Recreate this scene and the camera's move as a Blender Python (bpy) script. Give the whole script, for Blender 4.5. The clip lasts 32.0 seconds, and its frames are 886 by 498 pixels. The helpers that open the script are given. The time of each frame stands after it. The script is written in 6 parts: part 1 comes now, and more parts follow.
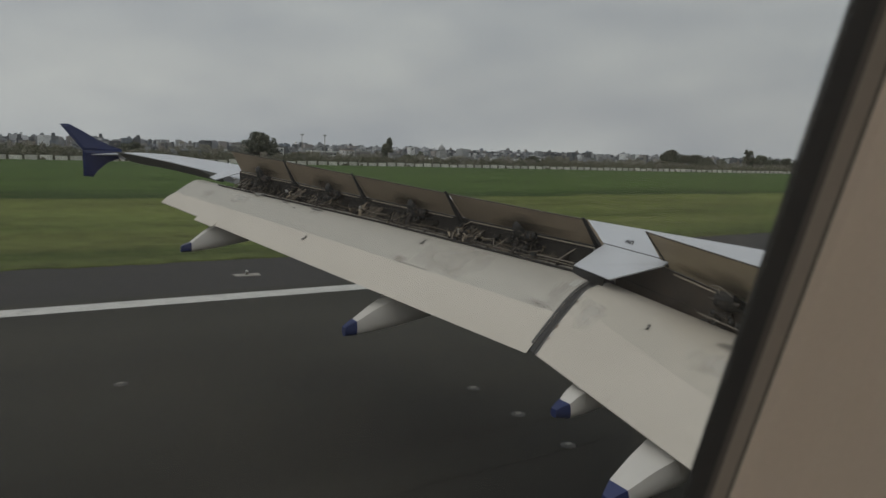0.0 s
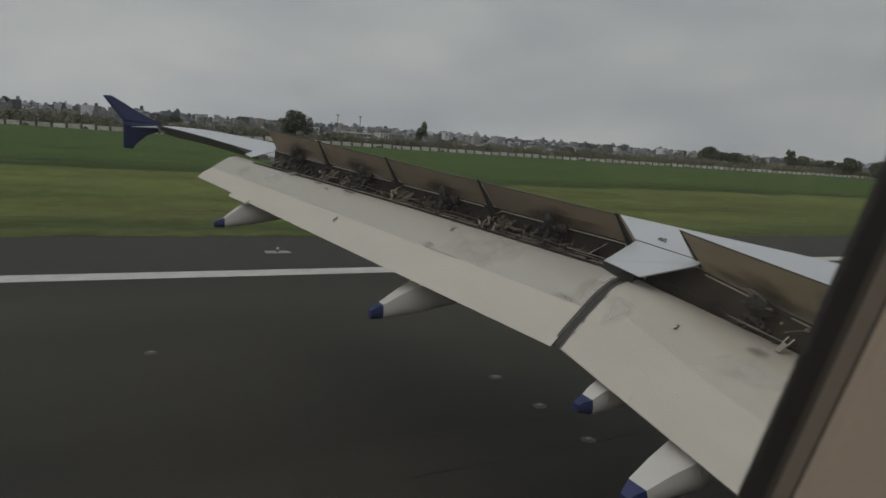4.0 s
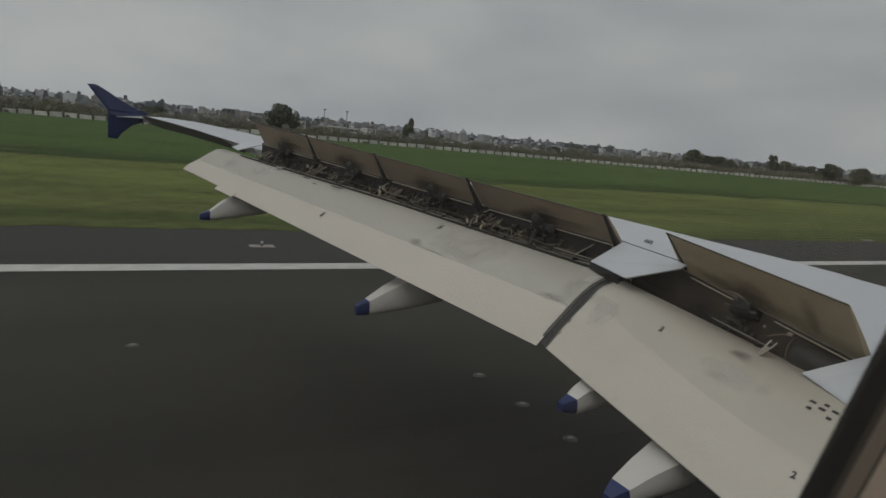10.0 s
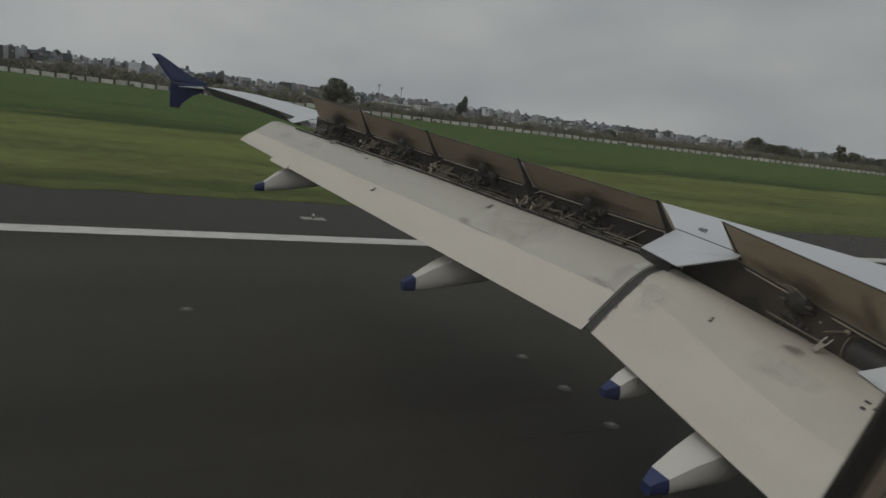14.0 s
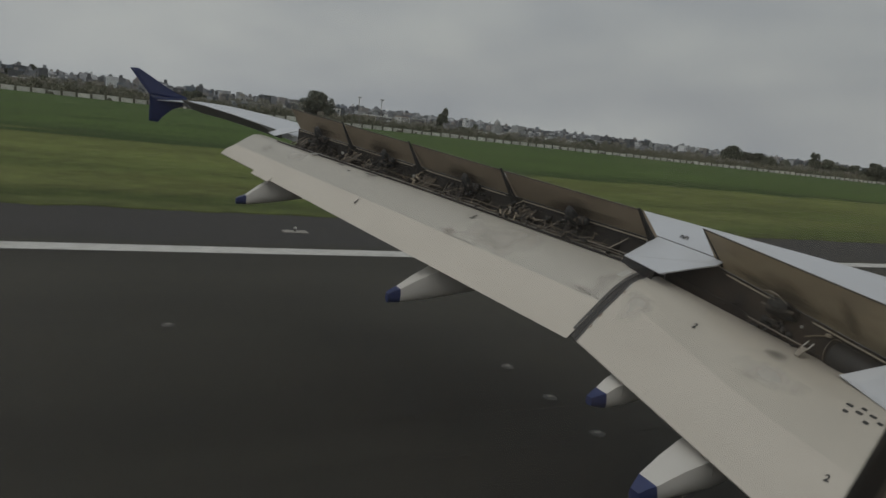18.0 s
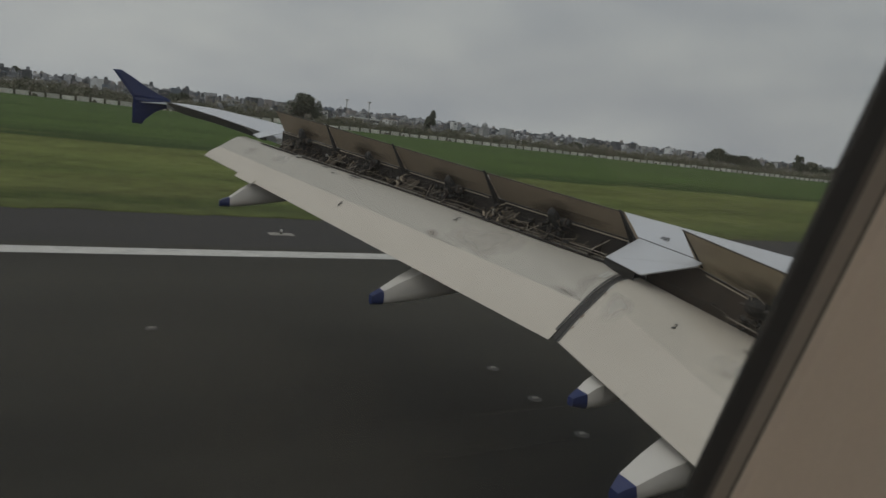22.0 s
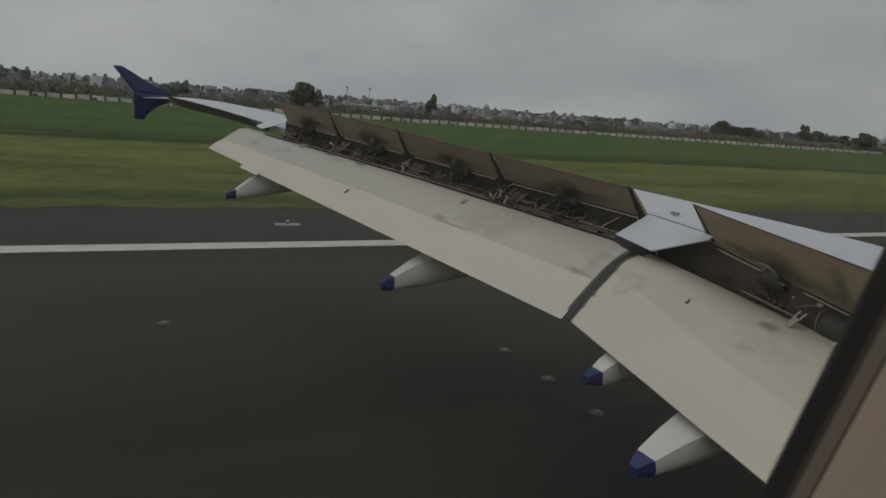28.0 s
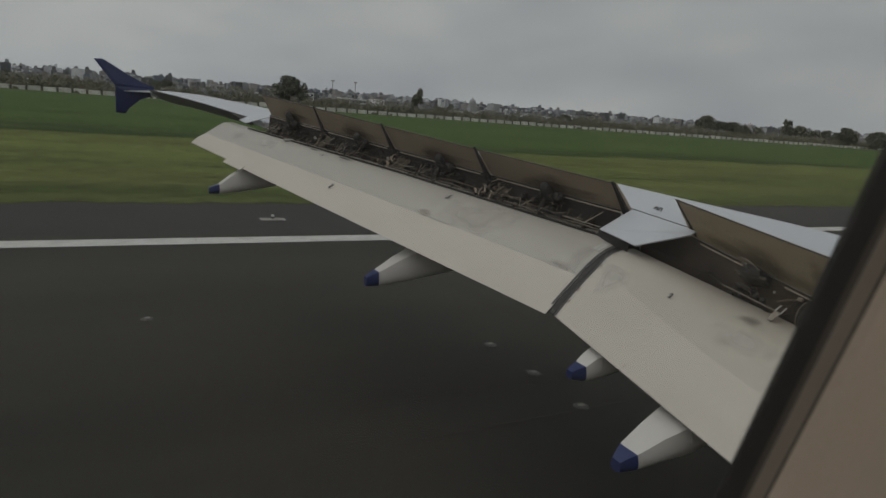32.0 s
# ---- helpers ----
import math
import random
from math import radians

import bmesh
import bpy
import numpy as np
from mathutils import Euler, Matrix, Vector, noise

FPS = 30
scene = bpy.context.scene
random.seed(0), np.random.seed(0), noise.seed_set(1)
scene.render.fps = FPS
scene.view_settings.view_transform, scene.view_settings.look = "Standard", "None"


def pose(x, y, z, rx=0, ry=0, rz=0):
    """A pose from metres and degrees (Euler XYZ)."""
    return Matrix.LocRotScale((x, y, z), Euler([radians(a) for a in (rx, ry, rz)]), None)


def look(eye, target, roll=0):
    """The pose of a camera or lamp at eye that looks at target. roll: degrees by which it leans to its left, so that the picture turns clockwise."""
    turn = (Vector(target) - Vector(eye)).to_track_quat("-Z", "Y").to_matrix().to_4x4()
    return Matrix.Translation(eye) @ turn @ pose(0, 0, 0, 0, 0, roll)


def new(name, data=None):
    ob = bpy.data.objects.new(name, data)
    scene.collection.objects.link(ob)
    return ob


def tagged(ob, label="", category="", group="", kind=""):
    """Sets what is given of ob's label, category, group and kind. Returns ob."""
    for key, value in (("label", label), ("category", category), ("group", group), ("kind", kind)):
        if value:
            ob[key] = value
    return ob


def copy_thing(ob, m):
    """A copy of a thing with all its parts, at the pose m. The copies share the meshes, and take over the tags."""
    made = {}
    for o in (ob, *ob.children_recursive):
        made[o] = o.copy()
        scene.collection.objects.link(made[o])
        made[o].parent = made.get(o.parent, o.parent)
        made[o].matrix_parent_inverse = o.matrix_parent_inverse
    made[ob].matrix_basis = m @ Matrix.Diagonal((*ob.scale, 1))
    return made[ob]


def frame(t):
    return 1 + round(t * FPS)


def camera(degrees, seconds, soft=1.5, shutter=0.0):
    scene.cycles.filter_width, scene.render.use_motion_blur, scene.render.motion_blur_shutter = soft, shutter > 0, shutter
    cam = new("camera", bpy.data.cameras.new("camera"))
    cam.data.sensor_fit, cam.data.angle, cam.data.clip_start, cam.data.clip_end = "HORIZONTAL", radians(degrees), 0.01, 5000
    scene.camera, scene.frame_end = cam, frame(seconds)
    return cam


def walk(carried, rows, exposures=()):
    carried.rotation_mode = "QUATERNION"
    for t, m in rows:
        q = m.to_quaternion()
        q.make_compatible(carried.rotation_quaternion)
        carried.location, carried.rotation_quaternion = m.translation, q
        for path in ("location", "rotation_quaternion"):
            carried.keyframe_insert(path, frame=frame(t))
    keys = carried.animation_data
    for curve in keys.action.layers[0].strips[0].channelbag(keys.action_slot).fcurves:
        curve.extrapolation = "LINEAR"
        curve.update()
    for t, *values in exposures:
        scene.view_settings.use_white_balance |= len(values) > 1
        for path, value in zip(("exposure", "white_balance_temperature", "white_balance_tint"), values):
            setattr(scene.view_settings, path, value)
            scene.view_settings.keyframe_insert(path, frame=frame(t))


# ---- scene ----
LENS = 67.0
# seconds, eye x y z, yaw to the left of the nose, pitch, roll
PATH = [
    (0, -1.5903, 0.0113, 4.3950, 60.262, -7.633, 1.482),
    (0.5, -1.6026, -0.0089, 4.4062, 61.861, -9.168, 2.052),
    (1, -1.6149, 0.0157, 4.3729, 60.808, -9.280, 0.749),
    (1.5, -1.6160, 0.0211, 4.4000, 59.923, -7.157, 5.135),
    (2, -1.6172, 0.0280, 4.3860, 60.553, -7.917, 3.437),
    (2.5, -1.6221, 0.0190, 4.3971, 59.553, -7.652, 5.871),
    (3, -1.6079, 0.0163, 4.3910, 59.719, -7.956, 3.207),
    (3.5, -1.6035, 0.0281, 4.4030, 62.717, -8.543, 3.429),
    (5.5, -1.6144, -0.0487, 4.4140, 61.230, -10.088, 5.642),
    (6, -1.6213, 0.0020, 4.4161, 63.443, -8.487, 3.282),
    (6.5, -1.6183, -0.0267, 4.4090, 60.482, -9.731, 5.668),
    (7, -1.6154, -0.0417, 4.3998, 61.484, -9.054, 5.245),
    (7.5, -1.6226, 0.0270, 4.4151, 62.802, -8.487, 4.889),
    (8, -1.6298, 0.0004, 4.4151, 63.934, -8.874, 5.224),
    (8.5, -1.6171, -0.0046, 4.3899, 62.084, -7.807, 6.066),
    (9, -1.6044, 0.0058, 4.4061, 60.993, -8.181, 5.137),
    (9.5, -1.6138, -0.0131, 4.4030, 60.979, -9.041, 5.532),
    (10, -1.6176, -0.0133, 4.4119, 61.364, -9.071, 5.333),
    (10.5, -1.6279, -0.0107, 4.4090, 60.821, -9.182, 6.426),
    (11, -1.6214, -0.0279, 4.4071, 61.633, -11.784, 4.394),
    (11.5, -1.6179, -0.0181, 4.3960, 62.427, -10.350, 5.800),
    (12, -1.6144, -0.0347, 4.3750, 64.801, -12.880, 4.265),
    (12.5, -1.6025, -0.0396, 4.3859, 64.688, -8.797, 7.195),
    (13, -1.5905, -0.0143, 4.4240, 63.649, -10.729, 5.922),
    (13.5, -1.5999, -0.0376, 4.3980, 64.429, -10.470, 6.321),
    (14, -1.6093, -0.0169, 4.4061, 65.311, -11.277, 7.126),
    (14.5, -1.6067, -0.0048, 4.4341, 64.158, -9.982, 7.727),
    (16.5, -1.6131, -0.0120, 4.4039, 64.804, -9.798, 7.074),
    (17, -1.6145, -0.0101, 4.3869, 64.215, -10.253, 5.396),
    (17.5, -1.6145, -0.0201, 4.3911, 64.216, -9.265, 6.519),
    (18, -1.6145, -0.0342, 4.4019, 63.908, -10.164, 6.563),
    (18.5, -1.6137, -0.0265, 4.3932, 64.317, -10.435, 6.932),
    (19, -1.6128, -0.0271, 4.4090, 63.844, -9.662, 6.858),
    (19.5, -1.6214, -0.0126, 4.3859, 63.396, -9.432, 6.558),
    (20, -1.6299, 0.0057, 4.4001, 64.640, -9.963, 6.902),
    (20.5, -1.6101, 0.0245, 4.3920, 63.943, -9.611, 8.736),
    (21, -1.5903, 0.0234, 4.3991, 63.562, -11.203, 7.454),
    (21.5, -1.5860, 0.0105, 4.3888, 63.377, -11.451, 4.843),
    (22, -1.5817, 0.0085, 4.4040, 62.897, -9.831, 6.610),
    (22.5, -1.5879, 0.0107, 4.3989, 62.667, -10.355, 6.000),
    (23, -1.5852, -0.0063, 4.4190, 61.757, -8.632, 8.225),
    (23.5, -1.6033, 0.0125, 4.4080, 63.244, -11.427, 5.014),
    (24, -1.6007, 0.0215, 4.4130, 62.879, -10.329, 6.901),
    (24.5, -1.5935, -0.0341, 4.3917, 62.423, -10.020, 5.587),
    (25, -1.5886, -0.0163, 4.3968, 61.535, -9.299, 6.809),
    (25.5, -1.5939, -0.0081, 4.3999, 63.122, -10.574, 6.763),
    (27.5, -1.6067, -0.0126, 4.3878, 63.681, -12.241, 4.294),
    (28, -1.6011, -0.0145, 4.3969, 63.314, -11.234, 4.309),
    (28.5, -1.5939, -0.0127, 4.4010, 62.524, -10.379, 5.272),
    (29, -1.6047, -0.0074, 4.4080, 62.959, -10.360, 5.200),
    (29.5, -1.6074, 0.0251, 4.4112, 63.603, -10.887, 5.102),
    (30, -1.6131, -0.0163, 4.3939, 63.009, -12.187, 3.507),
    (30.5, -1.5858, 0.0140, 4.3960, 63.163, -9.921, 5.878),
    (31, -1.6134, 0.0082, 4.4211, 62.857, -10.651, 4.630),
    (31.5, -1.5933, 0.0070, 4.3998, 61.587, -11.102, 4.606),
    (32, -1.6025, 0.0078, 4.4049, 62.102, -11.629, 4.444),
]
cam = camera(LENS, 32.0, soft=1.5)
cam.data.dof.use_dof, cam.data.dof.focus_distance, cam.data.dof.aperture_fstop = True, 11.0, 13.0


def carried_pose(x, y, z, yaw, pitch, roll):
    a, p = radians(yaw), radians(pitch)
    way = Vector((-math.sin(a) * math.cos(p), math.cos(a) * math.cos(p), math.sin(p)))
    eye = Vector((x, y, z))
    return look(eye, eye + way, roll)


walk(cam, [(r[0], carried_pose(*r[1:])) for r in PATH], [(0, 0.17), (3, 0.09), (9, 0.03), (14, 0.0), (24, 0.0), (28, -0.05), (32, -0.06)])

# ---------------------------------------------------------------- world and light
SKY = 1.09
world = bpy.data.worlds.new("overcast_sky")
scene.world = world
world.use_nodes = True
wn = world.node_tree
wn.nodes.clear()


def wnode(kind, **kw):
    n = wn.nodes.new(kind)
    for k, v in kw.items():
        n.inputs[k].default_value = v
    return n


w_out = wnode("ShaderNodeOutputWorld")
w_bg = wnode("ShaderNodeBackground", Strength=0.1)
sky = wnode("ShaderNodeTexSky")
sky.sky_type = "NISHITA"
sky.sun_disc = False
sky.sun_elevation, sky.sun_rotation = radians(48), radians(120)
sky.air_density, sky.dust_density = 2.0, 6.0
w_bg2 = wnode("ShaderNodeBackground", Strength=SKY)
w_mix = wnode("ShaderNodeMixShader", Fac=0.94)
w_co = wnode("ShaderNodeTexCoord")
w_map = wnode("ShaderNodeMapping")
w_map.inputs["Scale"].default_value = (1.0, 1.0, 3.2)
w_noise = wnode("ShaderNodeTexNoise", Scale=2.8, Detail=7.0, Roughness=0.55)
w_ramp = wn.nodes.new("ShaderNodeValToRGB")
w_ramp.color_ramp.elements[0].position, w_ramp.color_ramp.elements[0].color = 0.36, (0.312, 0.326, 0.350, 1)
w_ramp.color_ramp.elements[1].position, w_ramp.color_ramp.elements[1].color = 0.68, (0.402, 0.412, 0.418, 1)
wn.links.new(w_co.outputs["Generated"], w_map.inputs["Vector"])
wn.links.new(w_map.outputs["Vector"], w_noise.inputs["Vector"])
wn.links.new(w_noise.outputs["Fac"], w_ramp.inputs["Fac"])
w_sep = wnode("ShaderNodeSeparateXYZ")
wn.links.new(w_co.outputs["Generated"], w_sep.inputs[0])
w_fall = wnode("ShaderNodeMapRange")
w_fall.inputs["From Min"].default_value, w_fall.inputs["From Max"].default_value = -1.0, 1.0
w_fall.inputs["To Min"].default_value, w_fall.inputs["To Max"].default_value = 1.16, 0.87
wn.links.new(w_sep.outputs["Y"], w_fall.inputs["Value"])
w_mul = wnode("ShaderNodeVectorMath")
w_mul.operation = "SCALE"
wn.links.new(w_ramp.outputs["Color"], w_mul.inputs[0])
wn.links.new(w_fall.outputs[0], w_mul.inputs["Scale"])
wn.links.new(w_mul.outputs[0], w_bg2.inputs["Color"])
wn.links.new(sky.outputs["Color"], w_bg.inputs["Color"])
wn.links.new(w_bg.outputs[0], w_mix.inputs[1])
wn.links.new(w_bg2.outputs[0], w_mix.inputs[2])
wn.links.new(w_mix.outputs[0], w_out.inputs["Surface"])

sun = new("sun", bpy.data.lights.new("sun", "SUN"))
sun.data.energy, sun.data.angle, sun.data.color = 0.5, radians(35), (1.0, 0.96, 0.9)
sun.matrix_world = look((0, 0, 50), (14, 30, 0))


# ---------------------------------------------------------------- materials
def material(name, base, rough=0.6, metal=0.0, vary=0.12, scale=6.0, fine=90.0, bump=0.15, dirt=None, dirt_amount=0.0,
             stretch=(1, 1, 1), dirt_scale=2.0, depth=0.004, coat=0.0, island=0.0, spec=0.5):
    """A procedural surface: two scales of tone, an optional dirt colour in patches, fine relief and uneven gloss."""
    m = bpy.data.materials.new(name)
    m.use_nodes = True
    nt = m.node_tree
    b = nt.nodes["Principled BSDF"]
    L = nt.links.new

    def nd(kind, **kw):
        n = nt.nodes.new(kind)
        for k, v in kw.items():
            n.inputs[k].default_value = v
        return n
    co = nd("ShaderNodeTexCoord")
    mp = nd("ShaderNodeMapping")
    mp.inputs["Scale"].default_value = stretch
    L(co.outputs["Object"], mp.inputs["Vector"])
    n1 = nd("ShaderNodeTexNoise", Scale=scale, Detail=4.0, Roughness=0.6)
    n2 = nd("ShaderNodeTexNoise", Scale=fine, Detail=3.0, Roughness=0.6)
    for n in (n1, n2):
        L(mp.outputs["Vector"], n.inputs["Vector"])
    add = nd("ShaderNodeMath")
    add.operation = "ADD"
    L(n1.outputs["Fac"], add.inputs[0])
    L(n2.outputs["Fac"], add.inputs[1])
    mr = nd("ShaderNodeMapRange")
    mr.inputs["From Min"].default_value, mr.inputs["From Max"].default_value = 0.6, 1.4
    mr.inputs["To Min"].default_value, mr.inputs["To Max"].default_value = 1 - vary, 1 + vary
    L(add.outputs[0], mr.inputs["Value"])
    tone = mr.outputs[0]
    if island:
        inf = nd("ShaderNodeObjectInfo")
        mi = nd("ShaderNodeMapRange")
        mi.inputs["To Min"].default_value, mi.inputs["To Max"].default_value = 1 - island, 1 + island
        L(inf.outputs["Random"], mi.inputs["Value"])
        mu = nd("ShaderNodeMath")
        mu.operation = "MULTIPLY"
        L(tone, mu.inputs[0])
        L(mi.outputs[0], mu.inputs[1])
        tone = mu.outputs[0]
    sc = nd("ShaderNodeVectorMath")
    sc.operation = "SCALE"
    sc.inputs[0].default_value = base
    L(tone, sc.inputs["Scale"])
    col = sc.outputs[0]
    if dirt:
        n3 = nd("ShaderNodeTexNoise", Scale=dirt_scale, Detail=6.0, Roughness=0.7)
        L(mp.outputs["Vector"], n3.inputs["Vector"])
        rp = nd("ShaderNodeMapRange")
        rp.inputs["From Min"].default_value, rp.inputs["From Max"].default_value = 0.45, 0.72
        rp.inputs["To Max"].default_value = dirt_amount
        L(n3.outputs["Fac"], rp.inputs["Value"])
        mx = nd("ShaderNodeMix")
        mx.data_type = "RGBA"
        mx.inputs["B"].default_value = (*dirt, 1)
        for s in mx.inputs:
            if s.name == "B" and s.type == "RGBA":
                s.default_value = (*dirt, 1)
            if s.name == "A" and s.type == "RGBA":
                L(col, s)
        L(rp.outputs[0], mx.inputs[0])
        col = [o for o in mx.outputs if o.type == "RGBA"][0]
    L(col, b.inputs["Base Color"])
    b.inputs["Metallic"].default_value = metal
    rr = nd("ShaderNodeMapRange")
    rr.inputs["To Min"].default_value, rr.inputs["To Max"].default_value = max(0.03, rough - 0.1), min(1, rough + 0.1)
    L(n1.outputs["Fac"], rr.inputs["Value"])
    L(rr.outputs[0], b.inputs["Roughness"])
    b.inputs["Specular IOR Level"].default_value = spec
    if coat:
        b.inputs["Coat Weight"].default_value = coat
    if bump:
        bp = nd("ShaderNodeBump", Strength=bump, Distance=depth)
        L(n2.outputs["Fac"], bp.inputs["Height"])
        L(bp.outputs[0], b.inputs["Normal"])
    return m


M_FLAP = material("flap_white_paint", (0.615, 0.565, 0.495), 0.44, vary=0.05, scale=1.3, fine=9, bump=0.0, dirt=(0.47, 0.425, 0.36), dirt_amount=0.3, stretch=(0.35, 1.6, 1.6), dirt_scale=2.2)
M_WING = material("wing_grey_paint", (0.60, 0.62, 0.66), 0.38, vary=0.05, scale=1.4, fine=20, bump=0.03, dirt=(0.45, 0.45, 0.46), dirt_amount=0.4)
M_SPOILER = material("spoiler_underside", (0.345, 0.275, 0.20), 0.62, vary=0.18, scale=1.6, fine=30, bump=0.08, dirt=(0.21, 0.17, 0.13), dirt_amount=0.55, dirt_scale=3.0)
# Greasy primer, made near-black: the narrow bay's shade is put into the colour.
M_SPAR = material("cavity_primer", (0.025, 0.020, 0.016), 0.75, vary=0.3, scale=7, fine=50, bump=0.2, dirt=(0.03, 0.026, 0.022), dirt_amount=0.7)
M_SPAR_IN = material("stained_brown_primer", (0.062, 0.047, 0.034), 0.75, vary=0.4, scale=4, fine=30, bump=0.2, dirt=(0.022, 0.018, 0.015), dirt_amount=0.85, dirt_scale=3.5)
M_MECH = material("greasy_steel", (0.11, 0.095, 0.08), 0.5, metal=0.5, vary=0.3, scale=9, fine=60, bump=0.2, dirt=(0.03, 0.025, 0.02), dirt_amount=0.6, dirt_scale=9)
M_PIPE = material("pipe_metal", (0.19, 0.165, 0.135), 0.42, metal=0.5, vary=0.2, scale=12, fine=60, bump=0.05)
M_BRASS = material("primer_yellow", (0.17, 0.135, 0.09), 0.55, vary=0.25, scale=12, fine=60, bump=0.1)
M_ALU = material("bare_aluminium", (0.55, 0.54, 0.52), 0.4, metal=0.7, vary=0.15, scale=9, fine=60, bump=0.06)
M_FLAP_NOSE = material("flap_nose_grey", (0.475, 0.448, 0.400), 0.38, vary=0.08, scale=1.3, fine=9, bump=0.0, dirt=(0.40, 0.375, 0.33), dirt_amount=0.55, stretch=(0.5, 1.6, 1.6), dirt_scale=2.6)
M_FLAP_NOSE_IN = material("inner_flap_nose_paint", (0.545, 0.502, 0.435), 0.42, vary=0.06, scale=1.3, fine=9, bump=0.0, dirt=(0.45, 0.415, 0.36), dirt_amount=0.5, stretch=(0.5, 1.6, 1.6), dirt_scale=2.6)
M_STRAP = material("tan_primed_strap", (0.44, 0.375, 0.285), 0.6, vary=0.25, scale=9, fine=50, bump=0.1, dirt=(0.12, 0.095, 0.07), dirt_amount=0.7, dirt_scale=9)
M_HINGE_SEAL = material("tan_hinge_seal", (0.54, 0.47, 0.37), 0.6, vary=0.2, scale=5, fine=40, bump=0.05, dirt=(0.25, 0.20, 0.15), dirt_amount=0.7, dirt_scale=4)
M_SEAM = material("panel_seam_grey", (0.36, 0.34, 0.305), 0.6, vary=0.2)
M_BLACK = material("black_rubber", (0.025, 0.024, 0.023), 0.6, vary=0.2, scale=9, fine=80, bump=0.1)
M_SEAL = material("joint_seal_grey", (0.065, 0.062, 0.06), 0.6, vary=0.25, scale=8, fine=60, bump=0.2, dirt=(0.12, 0.12, 0.115), dirt_amount=0.6, dirt_scale=6)
M_FAIR = material("fairing_grey_paint", (0.68, 0.655, 0.615), 0.40, vary=0.05, scale=2, fine=20, bump=0.02, dirt=(0.4, 0.38, 0.35), dirt_amount=0.4)
M_BLUE = material("livery_blue_paint", (0.013, 0.027, 0.115), 0.38, vary=0.12, scale=4, fine=40, bump=0.02)
M_MARK = material("stencil_black", (0.05, 0.05, 0.05), 0.6, vary=0.2)
M_LINING = material("cabin_lining", (0.585, 0.53, 0.465), 0.6, vary=0.04, scale=5, fine=260, bump=0.12, depth=0.0006)
M_REVEAL = material("window_reveal", (0.24, 0.215, 0.185), 0.5, vary=0.06, scale=9, fine=200, bump=0.05, depth=0.0005)
M_SOFT_RING = material("worn_rubber_lip", (0.075, 0.068, 0.06), 0.6, vary=0.12, scale=9, fine=120, bump=0.05, depth=0.0005)
# Lighter, yellower copy of M_SPOILER: the inner panel's top light put into the colour.
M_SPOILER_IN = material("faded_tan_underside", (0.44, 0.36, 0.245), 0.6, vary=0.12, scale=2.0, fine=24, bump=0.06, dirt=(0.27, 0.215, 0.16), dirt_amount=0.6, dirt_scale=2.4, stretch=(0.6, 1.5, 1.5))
M_PIPE_PALE = material("pale_hydraulic_pipe", (0.37, 0.33, 0.28), 0.45, metal=0.3, vary=0.2, scale=12, fine=60, bump=0.05)
M_BAY_TAN = material("greasy_tan_primer", (0.16, 0.13, 0.10), 0.6, vary=0.25, scale=6, fine=40, bump=0.15, dirt=(0.07, 0.055, 0.04), dirt_amount=0.75, dirt_scale=7)
M_RUST = material("rust_fleck", (0.24, 0.18, 0.14), 0.8, vary=0.3, scale=20, fine=90, bump=0.2)
# Shade under the wingtip and aileron, put into a dark grey.
M_UNDER = material("grimy_underside", (0.15, 0.15, 0.135), 0.6, vary=0.15, scale=2, fine=20, bump=0.05, dirt=(0.08, 0.075, 0.065), dirt_amount=0.6)
M_CARPET = material("cabin_carpet", (0.03, 0.04, 0.08), 0.9, vary=0.2, scale=20, fine=300, bump=0.3)
M_ASPHALT = material("runway_asphalt", (0.0340, 0.0330, 0.0262), 0.85, vary=0.34, scale=0.5, fine=16, bump=0.35, dirt=(0.0195, 0.0188, 0.0148), dirt_amount=0.9, stretch=(1.0, 0.14, 1.0), dirt_scale=0.22, depth=0.01, spec=0.2)
M_SHOULDER = material("shoulder_asphalt", (0.046, 0.044, 0.042), 0.9, vary=0.22, scale=0.4, fine=26, bump=0.35, dirt=(0.030, 0.031, 0.026), dirt_amount=0.6, stretch=(1, 0.2, 1), dirt_scale=0.4, depth=0.01, spec=0.25)
M_LINE = material("runway_white_paint", (0.57, 0.56, 0.53), 0.7, vary=0.1, scale=1.5, fine=30, bump=0.15, dirt=(0.25, 0.24, 0.22), dirt_amount=0.5, dirt_scale=1.2)
M_YELLOW = material("taxi_yellow_paint", (0.45, 0.30, 0.05), 0.7, vary=0.12, scale=1.5, fine=30, bump=0.1, dirt=(0.15, 0.12, 0.06), dirt_amount=0.5)
M_PAD = material("light_pad_concrete", (0.30, 0.285, 0.255), 0.85, vary=0.15, scale=3, fine=30, bump=0.15, dirt=(0.14, 0.13, 0.115), dirt_amount=0.5)
M_CONCRETE = material("apron_concrete", (0.34, 0.31, 0.27), 0.85, vary=0.1, scale=0.5, fine=20, bump=0.2, dirt=(0.2, 0.18, 0.16), dirt_amount=0.6, dirt_scale=0.3)
M_WALL = material("boundary_wall_plaster", (0.70, 0.69, 0.65), 0.85, vary=0.12, scale=0.5, fine=6, bump=0.1, dirt=(0.30, 0.28, 0.22), dirt_amount=0.6, dirt_scale=0.35, island=0.22)
# Pale greyish leaves: the haze of distance is put into their colour.
M_LEAF = material("foliage", (0.145, 0.155, 0.118), 0.85, vary=0.35, scale=0.5, fine=3.0, bump=0.0, island=0.25)
M_TRUNK = material("bark", (0.09, 0.07, 0.05), 0.9, vary=0.25, scale=4, fine=25, bump=0.4)
